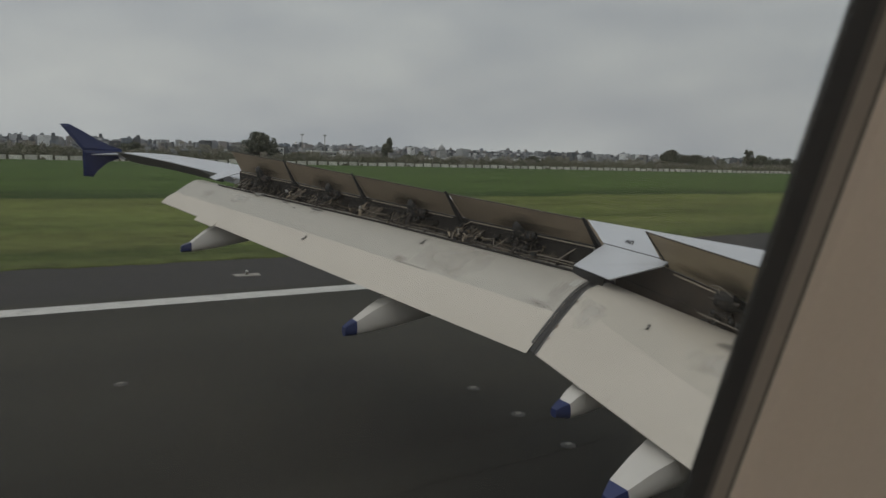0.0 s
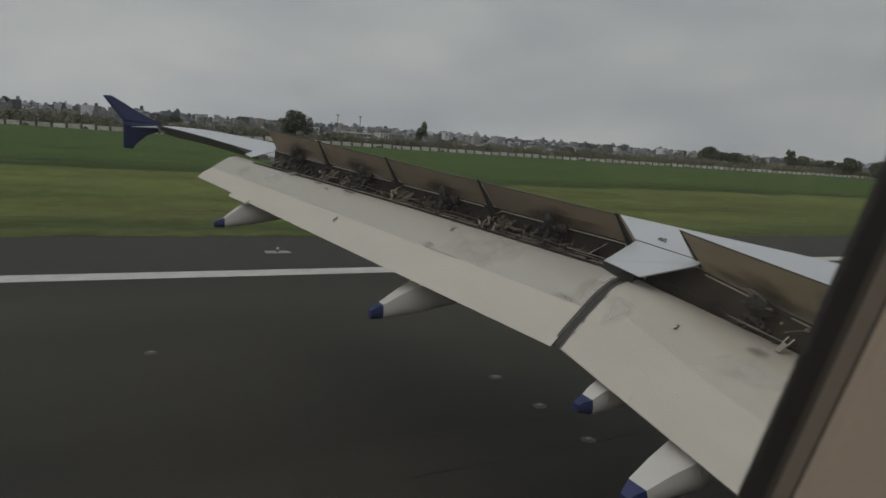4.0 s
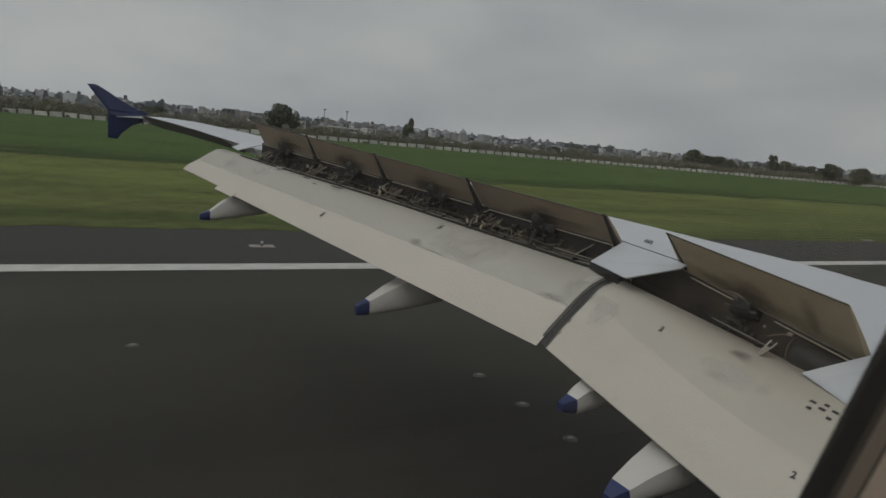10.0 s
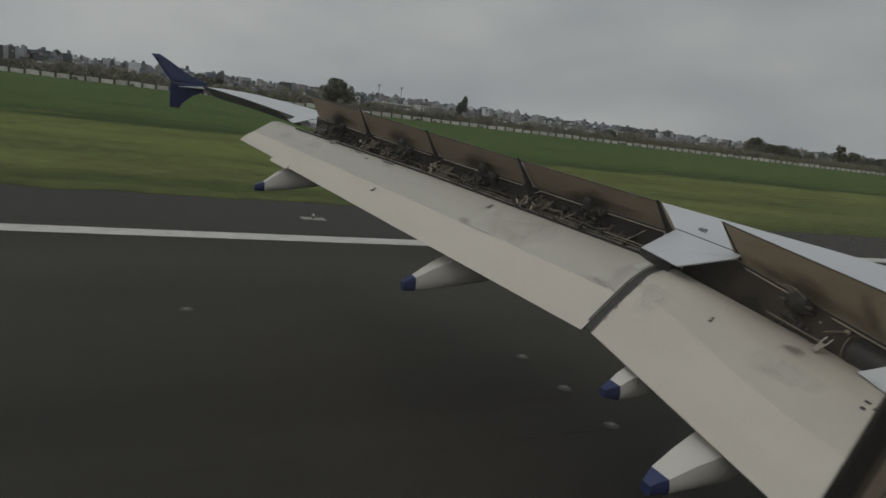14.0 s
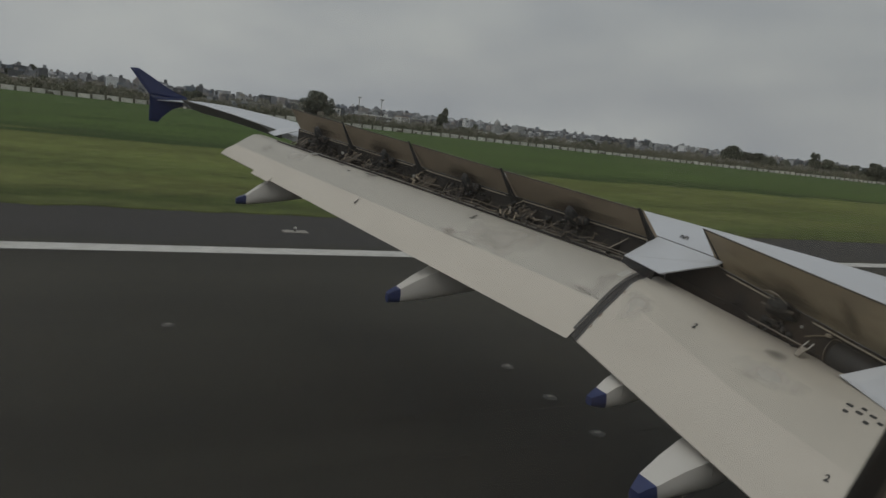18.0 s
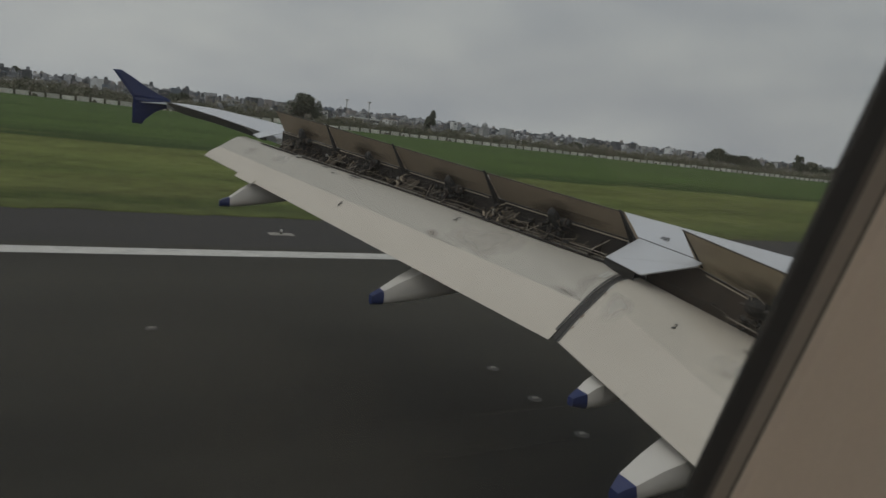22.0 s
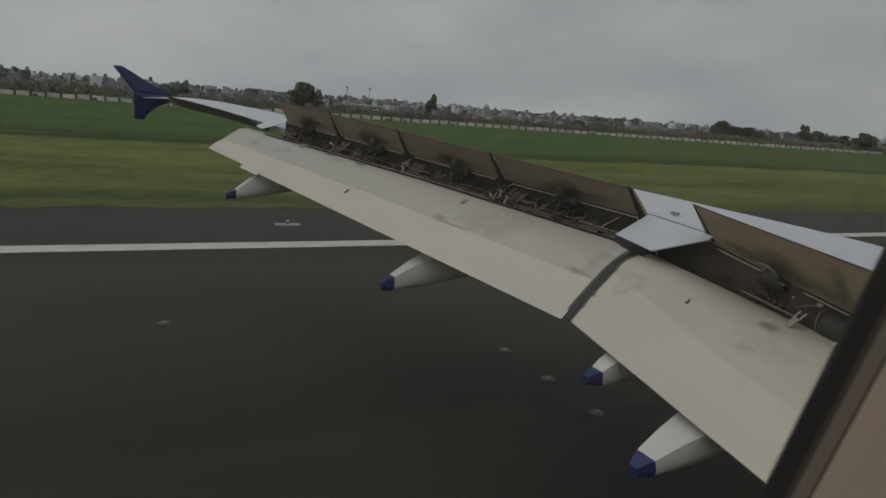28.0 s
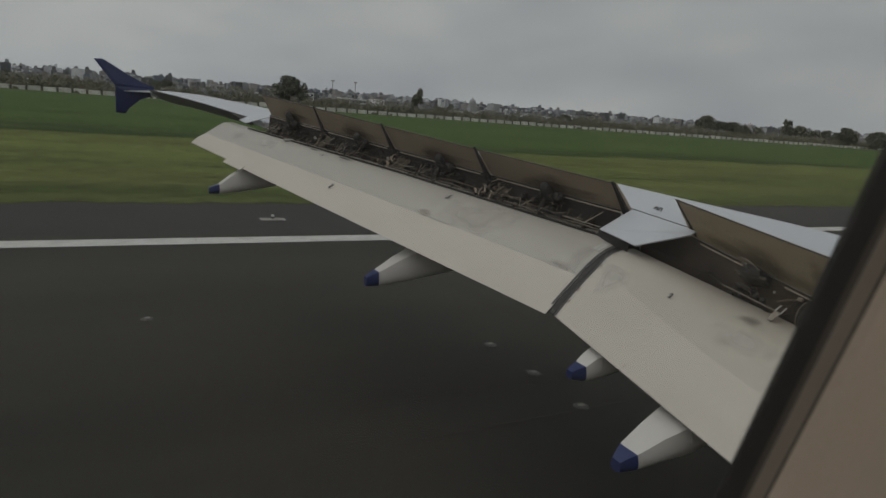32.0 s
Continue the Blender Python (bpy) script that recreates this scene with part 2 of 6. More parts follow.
M_ROOM = material("window_dark_glass", (0.06, 0.064, 0.068), 0.2, vary=0.3, scale=0.3, fine=3, bump=0.0)


def asphalt_edge_ramp(m):
    """Asphalt tone across the runway: darker towards its middle, paler towards its edge."""
    nt = m.node_tree
    L = nt.links.new
    b = nt.nodes["Principled BSDF"]
    col = b.inputs["Base Color"].links[0].from_socket
    co = nt.nodes.new("ShaderNodeTexCoord")
    sep = nt.nodes.new("ShaderNodeSeparateXYZ")
    L(co.outputs["Object"], sep.inputs[0])
    dist = nt.nodes.new("ShaderNodeMath")
    dist.operation = "ABSOLUTE"
    L(sep.outputs["X"], dist.inputs[0])
    mp = nt.nodes.new("ShaderNodeMapping")
    mp.inputs["Scale"].default_value = (1.0, 0.05, 1.0)
    L(co.outputs["Object"], mp.inputs["Vector"])
    n = nt.nodes.new("ShaderNodeTexNoise")
    n.inputs["Scale"].default_value, n.inputs["Detail"].default_value = 0.55, 5.0
    L(mp.outputs["Vector"], n.inputs["Vector"])
    wob = nt.nodes.new("ShaderNodeMath")
    wob.operation = "MULTIPLY_ADD"
    L(n.outputs["Fac"], wob.inputs[0])
    wob.inputs[1].default_value = 9.0
    L(dist.outputs[0], wob.inputs[2])
    rp = nt.nodes.new("ShaderNodeMapRange")
    rp.inputs["From Min"].default_value, rp.inputs["From Max"].default_value = 12.0, 22.0
    rp.inputs["To Min"].default_value, rp.inputs["To Max"].default_value = 0.86, 1.36
    L(wob.outputs[0], rp.inputs["Value"])
    sc = nt.nodes.new("ShaderNodeVectorMath")
    sc.operation = "SCALE"
    L(col, sc.inputs[0])
    L(rp.outputs[0], sc.inputs["Scale"])
    L(sc.outputs[0], b.inputs["Base Color"])


asphalt_edge_ramp(M_ASPHALT)


def field_material():
    """Mown and tall grass in long strips beside the runway, ragged along their edges."""
    m = bpy.data.materials.new("airfield_grass_strips")
    m.use_nodes = True
    nt = m.node_tree
    L = nt.links.new
    b = nt.nodes["Principled BSDF"]
    co = nt.nodes.new("ShaderNodeTexCoord")
    mp = nt.nodes.new("ShaderNodeMapping")
    mp.inputs["Scale"].default_value = (1.0, 0.34, 1.0)
    L(co.outputs["Object"], mp.inputs["Vector"])

    def noise_node(scale, detail=5.0, rough=0.6):
        n = nt.nodes.new("ShaderNodeTexNoise")
        n.inputs["Scale"].default_value, n.inputs["Detail"].default_value, n.inputs["Roughness"].default_value = scale, detail, rough
        L(mp.outputs["Vector"], n.inputs["Vector"])
        return n.outputs["Fac"]

    def maths(op, a, c):
        n = nt.nodes.new("ShaderNodeMath")
        n.operation = op
        for i, v in enumerate((a, c)):
            if isinstance(v, (int, float)):
                n.inputs[i].default_value = v
            else:
                L(v, n.inputs[i])
        return n.outputs[0]
    sep = nt.nodes.new("ShaderNodeSeparateXYZ")
    L(co.outputs["Object"], sep.inputs[0])
    dist = maths("MULTIPLY", sep.outputs["X"], -1.0)
    # logarithm of the distance, so that near strips are narrow and far ones wide
    lg = maths("LOGARITHM", maths("MAXIMUM", dist, 10.0), 10.0)
    wob = maths("MULTIPLY", maths("SUBTRACT", noise_node(0.10), 0.5), 0.20)
    pos = maths("SUBTRACT", maths("ADD", lg, wob), 1.4)
    ramp = nt.nodes.new("ShaderNodeValToRGB")
    L(pos, ramp.inputs["Fac"])
    stops = ((0.0, (0.084, 0.094, 0.034)), (0.085, (0.068, 0.082, 0.026)), (0.13, (0.058, 0.077, 0.021)), (0.17, (0.098, 0.112, 0.036)), (0.22, (0.100, 0.116, 0.034)), (0.26, (0.074, 0.095, 0.026)), (0.33, (0.104, 0.121, 0.035)), (0.455, (0.098, 0.116, 0.033)), (0.475, (0.030, 0.050, 0.013)), (0.51, (0.036, 0.060, 0.015)), (0.56, (0.054, 0.088, 0.021)), (0.8, (0.056, 0.090, 0.024)), (1.0, (0.055, 0.086, 0.026)))
    el = ramp.color_ramp.elements
    while len(el) < len(stops):
        el.new(0.5)
    for e, (p, c) in zip(el, stops):
        e.position, e.color = p, (*c, 1)
    patches = maths("ADD", maths("MULTIPLY", noise_node(0.30, 6.0, 0.65), 1.7), maths("MULTIPLY", noise_node(0.045, 4.0, 0.6), 1.3))
    tone = maths("ADD", patches, maths("SUBTRACT", maths("MULTIPLY", noise_node(2.4, 4.0), 2.0), 1.28))
    sc = nt.nodes.new("ShaderNodeVectorMath")
    sc.operation = "SCALE"
    L(ramp.outputs["Color"], sc.inputs[0])
    L(tone, sc.inputs["Scale"])
    L(sc.outputs[0], b.inputs["Base Color"])
    b.inputs["Roughness"].default_value = 0.95
    b.inputs["Specular IOR Level"].default_value = 0.1
    bp = nt.nodes.new("ShaderNodeBump")
    bp.inputs["Strength"].default_value, bp.inputs["Distance"].default_value = 0.5, 0.25
    L(noise_node(1.6), bp.inputs["Height"])
    L(bp.outputs[0], b.inputs["Normal"])
    return m


def glow(name, colour, strength):
    m = bpy.data.materials.new(name)
    m.use_nodes = True
    b = m.node_tree.nodes["Principled BSDF"]
    b.inputs["Base Color"].default_value = (*colour, 1)
    b.inputs["Emission Color"].default_value = (*colour, 1)
    b.inputs["Emission Strength"].default_value = strength
    return m


def pane_material():
    """A dusty acrylic pane: clear, with a faint gloss and a faint veil."""
    m = bpy.data.materials.new("dusty_acrylic")
    m.use_nodes = True
    nt = m.node_tree
    nt.nodes.clear()
    out = nt.nodes.new("ShaderNodeOutputMaterial")
    tr = nt.nodes.new("ShaderNodeBsdfTransparent")
    tr.inputs["Color"].default_value = (0.97, 0.98, 0.97, 1)
    gl = nt.nodes.new("ShaderNodeBsdfGlossy")
    gl.inputs["Roughness"].default_value = 0.05
    df = nt.nodes.new("ShaderNodeBsdfDiffuse")
    df.inputs["Color"].default_value = (0.6, 0.6, 0.58, 1)
    co = nt.nodes.new("ShaderNodeTexCoord")
    ns = nt.nodes.new("ShaderNodeTexNoise")
    ns.inputs["Scale"].default_value, ns.inputs["Detail"].default_value = 9.0, 4.0
    nt.links.new(co.outputs["Object"], ns.inputs["Vector"])
    mr = nt.nodes.new("ShaderNodeMapRange")
    mr.inputs["From Min"].default_value, mr.inputs["From Max"].default_value = 0.3, 0.8
    mr.inputs["To Min"].default_value, mr.inputs["To Max"].default_value = 0.013, 0.042
    nt.links.new(ns.outputs["Fac"], mr.inputs["Value"])
    m1, m2 = nt.nodes.new("ShaderNodeMixShader"), nt.nodes.new("ShaderNodeMixShader")
    m1.inputs[0].default_value = 0.03
    nt.links.new(tr.outputs[0], m1.inputs[1])
    nt.links.new(gl.outputs[0], m1.inputs[2])
    nt.links.new(mr.outputs[0], m2.inputs[0])
    nt.links.new(m1.outputs[0], m2.inputs[1])
    nt.links.new(df.outputs[0], m2.inputs[2])
    nt.links.new(m2.outputs[0], out.inputs["Surface"])
    return m


def house_material():
    """Painted plaster in the town's mixed colours, one for each house, with rain stains."""
    m = material("house_plaster", (0.5, 0.5, 0.5), 0.85, vary=0.14, scale=0.4, fine=4, bump=0.1, dirt=(0.2, 0.18, 0.16), dirt_amount=0.45, dirt_scale=0.35, stretch=(1, 1, 0.4))
    nt = m.node_tree
    inf = nt.nodes.new("ShaderNodeObjectInfo")
    rp = nt.nodes.new("ShaderNodeValToRGB")
    rp.color_ramp.interpolation = "CONSTANT"
    cols = ((0.0, (0.42, 0.42, 0.415)), (0.18, (0.30, 0.30, 0.30)), (0.34, (0.36, 0.33, 0.28)), (0.46, (0.24, 0.24, 0.245)), (0.64, (0.72, 0.725, 0.72)), (0.82, (0.34, 0.27, 0.235)), (0.90, (0.27, 0.29, 0.32)))
    el = rp.color_ramp.elements
    while len(el) < len(cols):
        el.new(0.5)
    for e, (p, c) in zip(el, cols):
        e.position, e.color = p, (*c, 1)
    nt.links.new(inf.outputs["Random"], rp.inputs["Fac"])
    for n in nt.nodes:
        if n.type == "VECT_MATH":
            nt.links.new(rp.outputs["Color"], n.inputs[0])
    return m


def stain_material(name, colour, amount, grain=7.0):
    """A thin film of dirt that thins out towards its ragged border."""
    m = bpy.data.materials.new(name)
    m.use_nodes = True
    nt = m.node_tree
    L = nt.links.new
    b, out = nt.nodes["Principled BSDF"], nt.nodes["Material Output"]
    b.inputs["Base Color"].default_value = (*colour, 1)
    b.inputs["Roughness"].default_value = 0.7
    co = nt.nodes.new("ShaderNodeTexCoord")
    ln = nt.nodes.new("ShaderNodeVectorMath")
    ln.operation = "DISTANCE"
    ln.inputs[1].default_value = (0.5, 0.5, 0.5)
    L(co.outputs["Generated"], ln.inputs[0])
    ns = nt.nodes.new("ShaderNodeTexNoise")
    ns.inputs["Scale"].default_value, ns.inputs["Detail"].default_value = grain, 5.0
    L(co.outputs["Object"], ns.inputs["Vector"])
    ad = nt.nodes.new("ShaderNodeMath")
    ad.operation = "MULTIPLY_ADD"
    ad.inputs[1].default_value, ad.inputs[2].default_value = 0.7, -0.35
    L(ns.outputs["Fac"], ad.inputs[0])
    sm = nt.nodes.new("ShaderNodeMath")
    sm.operation = "ADD"
    L(ln.outputs["Value"], sm.inputs[0])
    L(ad.outputs[0], sm.inputs[1])
    mr = nt.nodes.new("ShaderNodeMapRange")
    mr.inputs["From Min"].default_value, mr.inputs["From Max"].default_value = 0.12, 0.46
    mr.inputs["To Min"].default_value, mr.inputs["To Max"].default_value = amount, 0.0
    L(sm.outputs[0], mr.inputs["Value"])
    tr = nt.nodes.new("ShaderNodeBsdfTransparent")
    mx = nt.nodes.new("ShaderNodeMixShader")
    L(mr.outputs[0], mx.inputs[0])
    L(tr.outputs[0], mx.inputs[1])
    L(b.outputs[0], mx.inputs[2])
    L(mx.outputs[0], out.inputs["Surface"])
    return m


M_STAIN = stain_material("grey_grease_film", (0.32, 0.30, 0.26), 0.13)
M_STAIN_PALE = stain_material("pale_scrubbed_paint", (0.70, 0.68, 0.64), 0.35)
M_STAIN_BROWN = stain_material("brown_run_off", (0.36, 0.29, 0.24), 0.30)
M_GREASE = stain_material("dark_grease_film", (0.17, 0.16, 0.145), 0.55)
M_PATCH = stain_material("repainted_pale_film", (0.62, 0.585, 0.53), 0.6, 2.5)
M_SOOT_SHADE = stain_material("black_soot", (0.06, 0.048, 0.036), 0.30, 3.0)
M_FIELD = field_material()
M_PANE = pane_material()
M_HOUSE = house_material()
M_CEILING_LIGHT = glow("cabin_ceiling_light", (1.0, 0.94, 0.85), 1.5)
M_BLUE_LAMP = glow("taxi_blue_lamp", (0.12, 0.1, 1.0), 3.0)

# ---------------------------------------------------------------- mesh helpers
def mesh_object(name, bm, mat, smooth=False):
    me = bpy.data.meshes.new(name)
    bmesh.ops.recalc_face_normals(bm, faces=bm.faces)
    bm.to_mesh(me)
    bm.free()
    me.materials.append(mat)
    if smooth:
        for p in me.polygons:
            p.use_smooth = True
    return new(name, me)


def part(name, bm, mat, parent, label="", smooth=False):
    ob = mesh_object(name, bm, mat, smooth)
    ob.parent = parent
    if parent is not None:
        ob.matrix_parent_inverse = parent.matrix_world.inverted() if parent.parent is None else Matrix()
    if label:
        tagged(ob, label)
    return ob


def thing(name, label, category, group="", at=(0, 0, 0)):
    ob = new(name)
    ob.empty_display_size = 0.2
    ob.matrix_basis = Matrix.Translation(at)
    bpy.context.view_layer.update()
    return tagged(ob, label, category, group)


def setting(name, bm, mat, label, category, smooth=False):
    return tagged(mesh_object(name, bm, mat, smooth), label, category, kind="structure")


def loft(sections, closed=True, caps=True, bm=None):
    """Skin over sections, each a list of points; closed joins a section's ends."""
    bm = bm or bmesh.new()
    rows = [[bm.verts.new(p) for p in sec] for sec in sections]
    n = len(rows[0])
    for a, b in zip(rows, rows[1:]):
        for i in range(n if closed else n - 1):
            j = (i + 1) % n
            bm.faces.new((a[i], a[j], b[j], b[i]))
    if caps and closed:
        bm.faces.new(rows[0])
        bm.faces.new(rows[-1][::-1])
    return bm


def box(lo, hi, bm=None, bevel=0.0):
    bm = bm or bmesh.new()
    x0, y0, z0 = lo
    x1, y1, z1 = hi
    v = [bm.verts.new(p) for p in ((x0, y0, z0), (x1, y0, z0), (x1, y1, z0), (x0, y1, z0), (x0, y0, z1), (x1, y0, z1), (x1, y1, z1), (x0, y1, z1))]
    fs = [bm.faces.new([v[i] for i in f]) for f in ((3, 2, 1, 0), (4, 5, 6, 7), (0, 1, 5, 4), (1, 2, 6, 5), (2, 3, 7, 6), (3, 0, 4, 7))]
    if bevel:
        es = {e for f in fs for e in f.edges}
        bmesh.ops.bevel(bm, geom=list(es), offset=bevel, segments=2, affect="EDGES", profile=0.5)
    return bm


def tube(points, r, bm=None, n=6):
    """A pipe through points; r is one radius or one for each point."""
    bm = bm or bmesh.new()
    pts = [Vector(p) for p in points]
    rs = r if isinstance(r, (list, tuple)) else [r] * len(pts)
    secs = []
    for i, p in enumerate(pts):
        d = (pts[min(i + 1, len(pts) - 1)] - pts[max(i - 1, 0)]).normalized()
        u = d.orthogonal().normalized()
        if abs(d.z) < 0.9:
            u = d.cross(Vector((0, 0, 1))).normalized()
        w = d.cross(u)
        secs.append([p + rs[i] * (math.cos(a) * u + math.sin(a) * w) for a in (2 * math.pi * k / n for k in range(n))])
    return loft(secs, bm=bm)


def plate(corners, thick, bm=None):
    """A flat panel from its corners, with thickness away from its face."""
    c = [Vector(p) for p in corners]
    nrm = (c[1] - c[0]).cross(c[-1] - c[0]).normalized() * thick
    return loft([c, [p - nrm for p in c]], bm=bm)


def lerp(a, b, t):
    return a + (b - a) * t

# ---------------------------------------------------------------- ground
LINE_X = -22.55


def strip(x0, x1, y0, y1, z, thick, cuts=1):
    bm = bmesh.new()
    for i in range(cuts):
        box((x0, lerp(y0, y1, i / cuts), z - thick), (x1, lerp(y0, y1, (i + 1) / cuts), z), bm)
    return bm


bm = bmesh.new()
gx = [-4500, -2500, -1200, -700, -450, -330, -250, -180, -130, -100, -75, -55, -42, -34, -30.1, 0, 30.1, 60, 200, 1000, 4500]
gy = [-4500, -2500, -1500, -900, -500, -250, -120, -60, -30, -15, 0, 8, 16, 26, 40, 60, 90, 130, 200, 300, 500, 900, 1600, 2600, 4500]
vv = {}
for i, x in enumerate(gx):
    for j, y in enumerate(gy):
        h = 0.0
        if x < -42:
            h = 0.10 * noise.noise(Vector((x * 0.05, y * 0.03, 0)))
        vv[i, j] = bm.verts.new((x, y, -0.06 + h * 0.6))
for i in range(len(gx) - 1):
    for j in range(len(gy) - 1):
        bm.faces.new((vv[i, j], vv[i + 1, j], vv[i + 1, j + 1], vv[i, j + 1]))
setting("ground", bm, M_FIELD, "flat green airfield grass reaching to the horizon", "ground")

setting("runway", strip(-23.6, 23.6, -1500, 1500, 0, 0.3), M_ASPHALT, "dark worn asphalt runway surface with faint tyre streaks", "runway")
setting("runway_shoulder", strip(-30.2, -23.6, -1500, 1500, -0.004, 0.3), M_SHOULDER, "grey weathered asphalt shoulder beside the runway", "runway shoulder")
setting("runway_shoulder", strip(23.6, 30.2, -1500, 1500, -0.004, 0.3), M_SHOULDER, "grey weathered asphalt shoulder beside the runway", "runway shoulder")
for sx in (LINE_X, -LINE_X):
    setting("runway_edge_line", strip(sx - 0.45, sx + 0.45, -1500, 1500, 0.005, 0.004), M_LINE, "long white painted runway edge line", "runway marking")

# ---------------------------------------------------------------- the airliner's wing
def z_hinge(s):
    return 3.56 + 0.09 * (s - 6.6) if s > 5.95 else 3.5015 - 0.185 * (5.95 - s)


def y_hinge(s):
    return 4.75 - 0.34 * (s - 6.5) if s > 6.5 else 4.75


def y_le(s):
    return 8.2 - (s - 6.4) * 0.516


def z_le(s):
    return 3.27 + 0.108 * (s - 6.4) if s < 11 else 3.767 + 0.085 * (s - 11)


def y_te(s):          # flap trailing edge
    return 3.74 - 0.327 * (s - 6.4) if s > 6.4 else 3.72 - 0.09 * (6.4 - s)


def z_te(s):
    return 2.655 + 0.1305 * (s - 6.4) if s > 6.4 else 2.655 - 0.125 * (6.4 - s)


def lip_rise(s):
    return 0.062 * max(0.0, min(1.0, (13.0 - s) / 3.5)) if s > 6.4 else 0.0


def y_top(s):         # upper lip of the flap, under the wing
    return 4.42 - 0.365 * (s - 6.7) if s > 6.4 else 4.42


def z_top(s):
    return (3.242 + 0.103 * (s - 6.7) if s > 6.4 else 3.238 - 0.118 * (6.3 - s)) + lip_rise(s)


airliner = thing("airliner", "white airliner with blue tips and raised spoilers rolling on the runway", "aircraft")


def wing_section(s, aft=None):
    """Upper and lower skin of the wing box, from the aft edge forward round the nose and back."""
    yh, zh = (y_hinge(s), z_hinge(s)) if aft is None else aft
    yl, zl = y_le(s), z_le(s)
    c = yl - yh
    up = [(0.0, 0.0), (0.06, 0.012), (0.2, 0.02), (0.4, 0.01)]
    pts = []
    for u, dz in up:
        pts.append((yh + u * c, zh + dz))
    zc = zh
    for u in (0.55, 0.7, 0.82, 0.92):
        w = (u - 0.4) / 0.52
        pts.append((yh + u * c, lerp(zc + 0.01, zl, w ** 1.5)))
    th = 0.14 * c
    if aft is not None:
        pts += [(yh + 0.965 * c, zl - 0.05), (yh + 0.995 * c, zl - 0.10), (yh + 0.985 * c, zl - 0.16), (yh + 0.9 * c, zl - 0.22), (yh + 0.6 * c, lerp(zl, zh, 0.4) - 0.26), (yh + 0.25 * c, lerp(zl, zh, 0.75) - 0.2), (yh, zh - 0.10)]
        return [(-s, y, z) for y, z in pts]
    pts += [(yh + 0.965 * c, zl - 0.06 * th - 0.04), (yh + 0.995 * c, zl - 0.35 * th - 0.02), (yh + 0.985 * c, zl - 0.65 * th), (yh + 0.9 * c, zl - 0.95 * th - 0.02), (yh + 0.6 * c, zl - 1.35 * th), (yh + 0.25 * c, lerp(zl, zh, 0.5) - 1.3 * th), (yh, zh - 0.12 * c)]
    return [(-s, y, z) for y, z in pts]


part("wing_skin", loft([wing_section(s) for s in (1.6, 3, 4, 5, 5.95, 6.5, 7.5, 8.5, 9.5, 10.5, 11.5, 12.88)]), M_WING, airliner, "pale grey wing upper skin", smooth=False)


# outboard panel with the aileron behind it
def outer_section(s):
    d = s - 13.5
    return wing_section(s, (2.45 - 0.40 * d, 4.03 + 0.12 * d - 0.008 * d * d))


outer_panel = part("outer_wing_panel", loft([outer_section(s) for s in (12.89, 13.5, 14.5, 15.5, 16.3, 16.98)]), M_WING, airliner, "white outer wing skin")
outer_panel.data.materials.append(M_UNDER)
# Downward faces get the dark grey that carries the shade.
for p in outer_panel.data.polygons:
    if p.normal.z < -0.15:
        p.material_index = 1
secs = []
for s in (13.5, 14.4, 15.4, 16.5):
    o = outer_section(s)
    y0, z0 = o[0][1] - 0.015, o[0][2] - 0.006
    c = 0.44 - 0.05 * (s - 13.5)
    yt, zt = y0 - c * 0.9, z0 + c * 0.22
    secs.append([(-s, y0, z0), (-s, lerp(y0, yt, 0.5), lerp(z0, zt, 0.5) + 0.006), (-s, yt, zt + 0.006), (-s, yt, zt - 0.006), (-s, lerp(y0, yt, 0.5), lerp(z0, zt, 0.5) - 0.06), (-s, y0, z0 - 0.12)])
part("aileron", loft(secs), M_UNDER, airliner, "raised aileron with underside shade put into its dark grey")
part("tip_trailing_panel", plate([(-16.6, 1.24, 4.315), (-16.97, 1.06, 4.345), (-16.98, 0.56, 4.30), (-16.72, 0.98, 4.315)], -0.014), M_WING, airliner, "small white fixed panel at the wingtip")
part("aileron_inner_panel", plate([(-12.91, 2.70, 4.115), (-13.48, 2.44, 4.09), (-13.48, 2.2, 3.985), (-13.2, 2.25, 3.95)], -0.012), M_WING, airliner, "small white fixed panel beside the aileron")


# flaps
def crease(s):
    """Where the greyer nose panel of the flap begins."""
    return 0.44 if s > 6.4 else 0.46 + 0.20 * max(0.0, min(1.0, (s - 4.6) / 1.7))


def flap_profile(s, tab=False):
    c = crease(s)
    b = 0.080 * math.sin(math.pi * min(1.0, c * 0.78)) ** 1.0 * 0.92
    k = 1.0 if s < 6.4 else lerp(1.0, 0.55, min(1.0, (s - 6.4) / 6.0))
    if s > 12.4:
        k = lerp(0.55, 0.22, (s - 12.4) / 1.06)
    b *= k
    return ((-0.05 if tab else 0.0, 0.006), (c * 0.45, 0.05 * c / 0.6), (c, b), (lerp(c, 1, 0.25), 0.080 * k), (lerp(c, 1, 0.46), 0.081 * k), (lerp(c, 1, 0.68), 0.066 * k), (lerp(c, 1, 0.86), 0.036 * k), (1.0, 0.0))


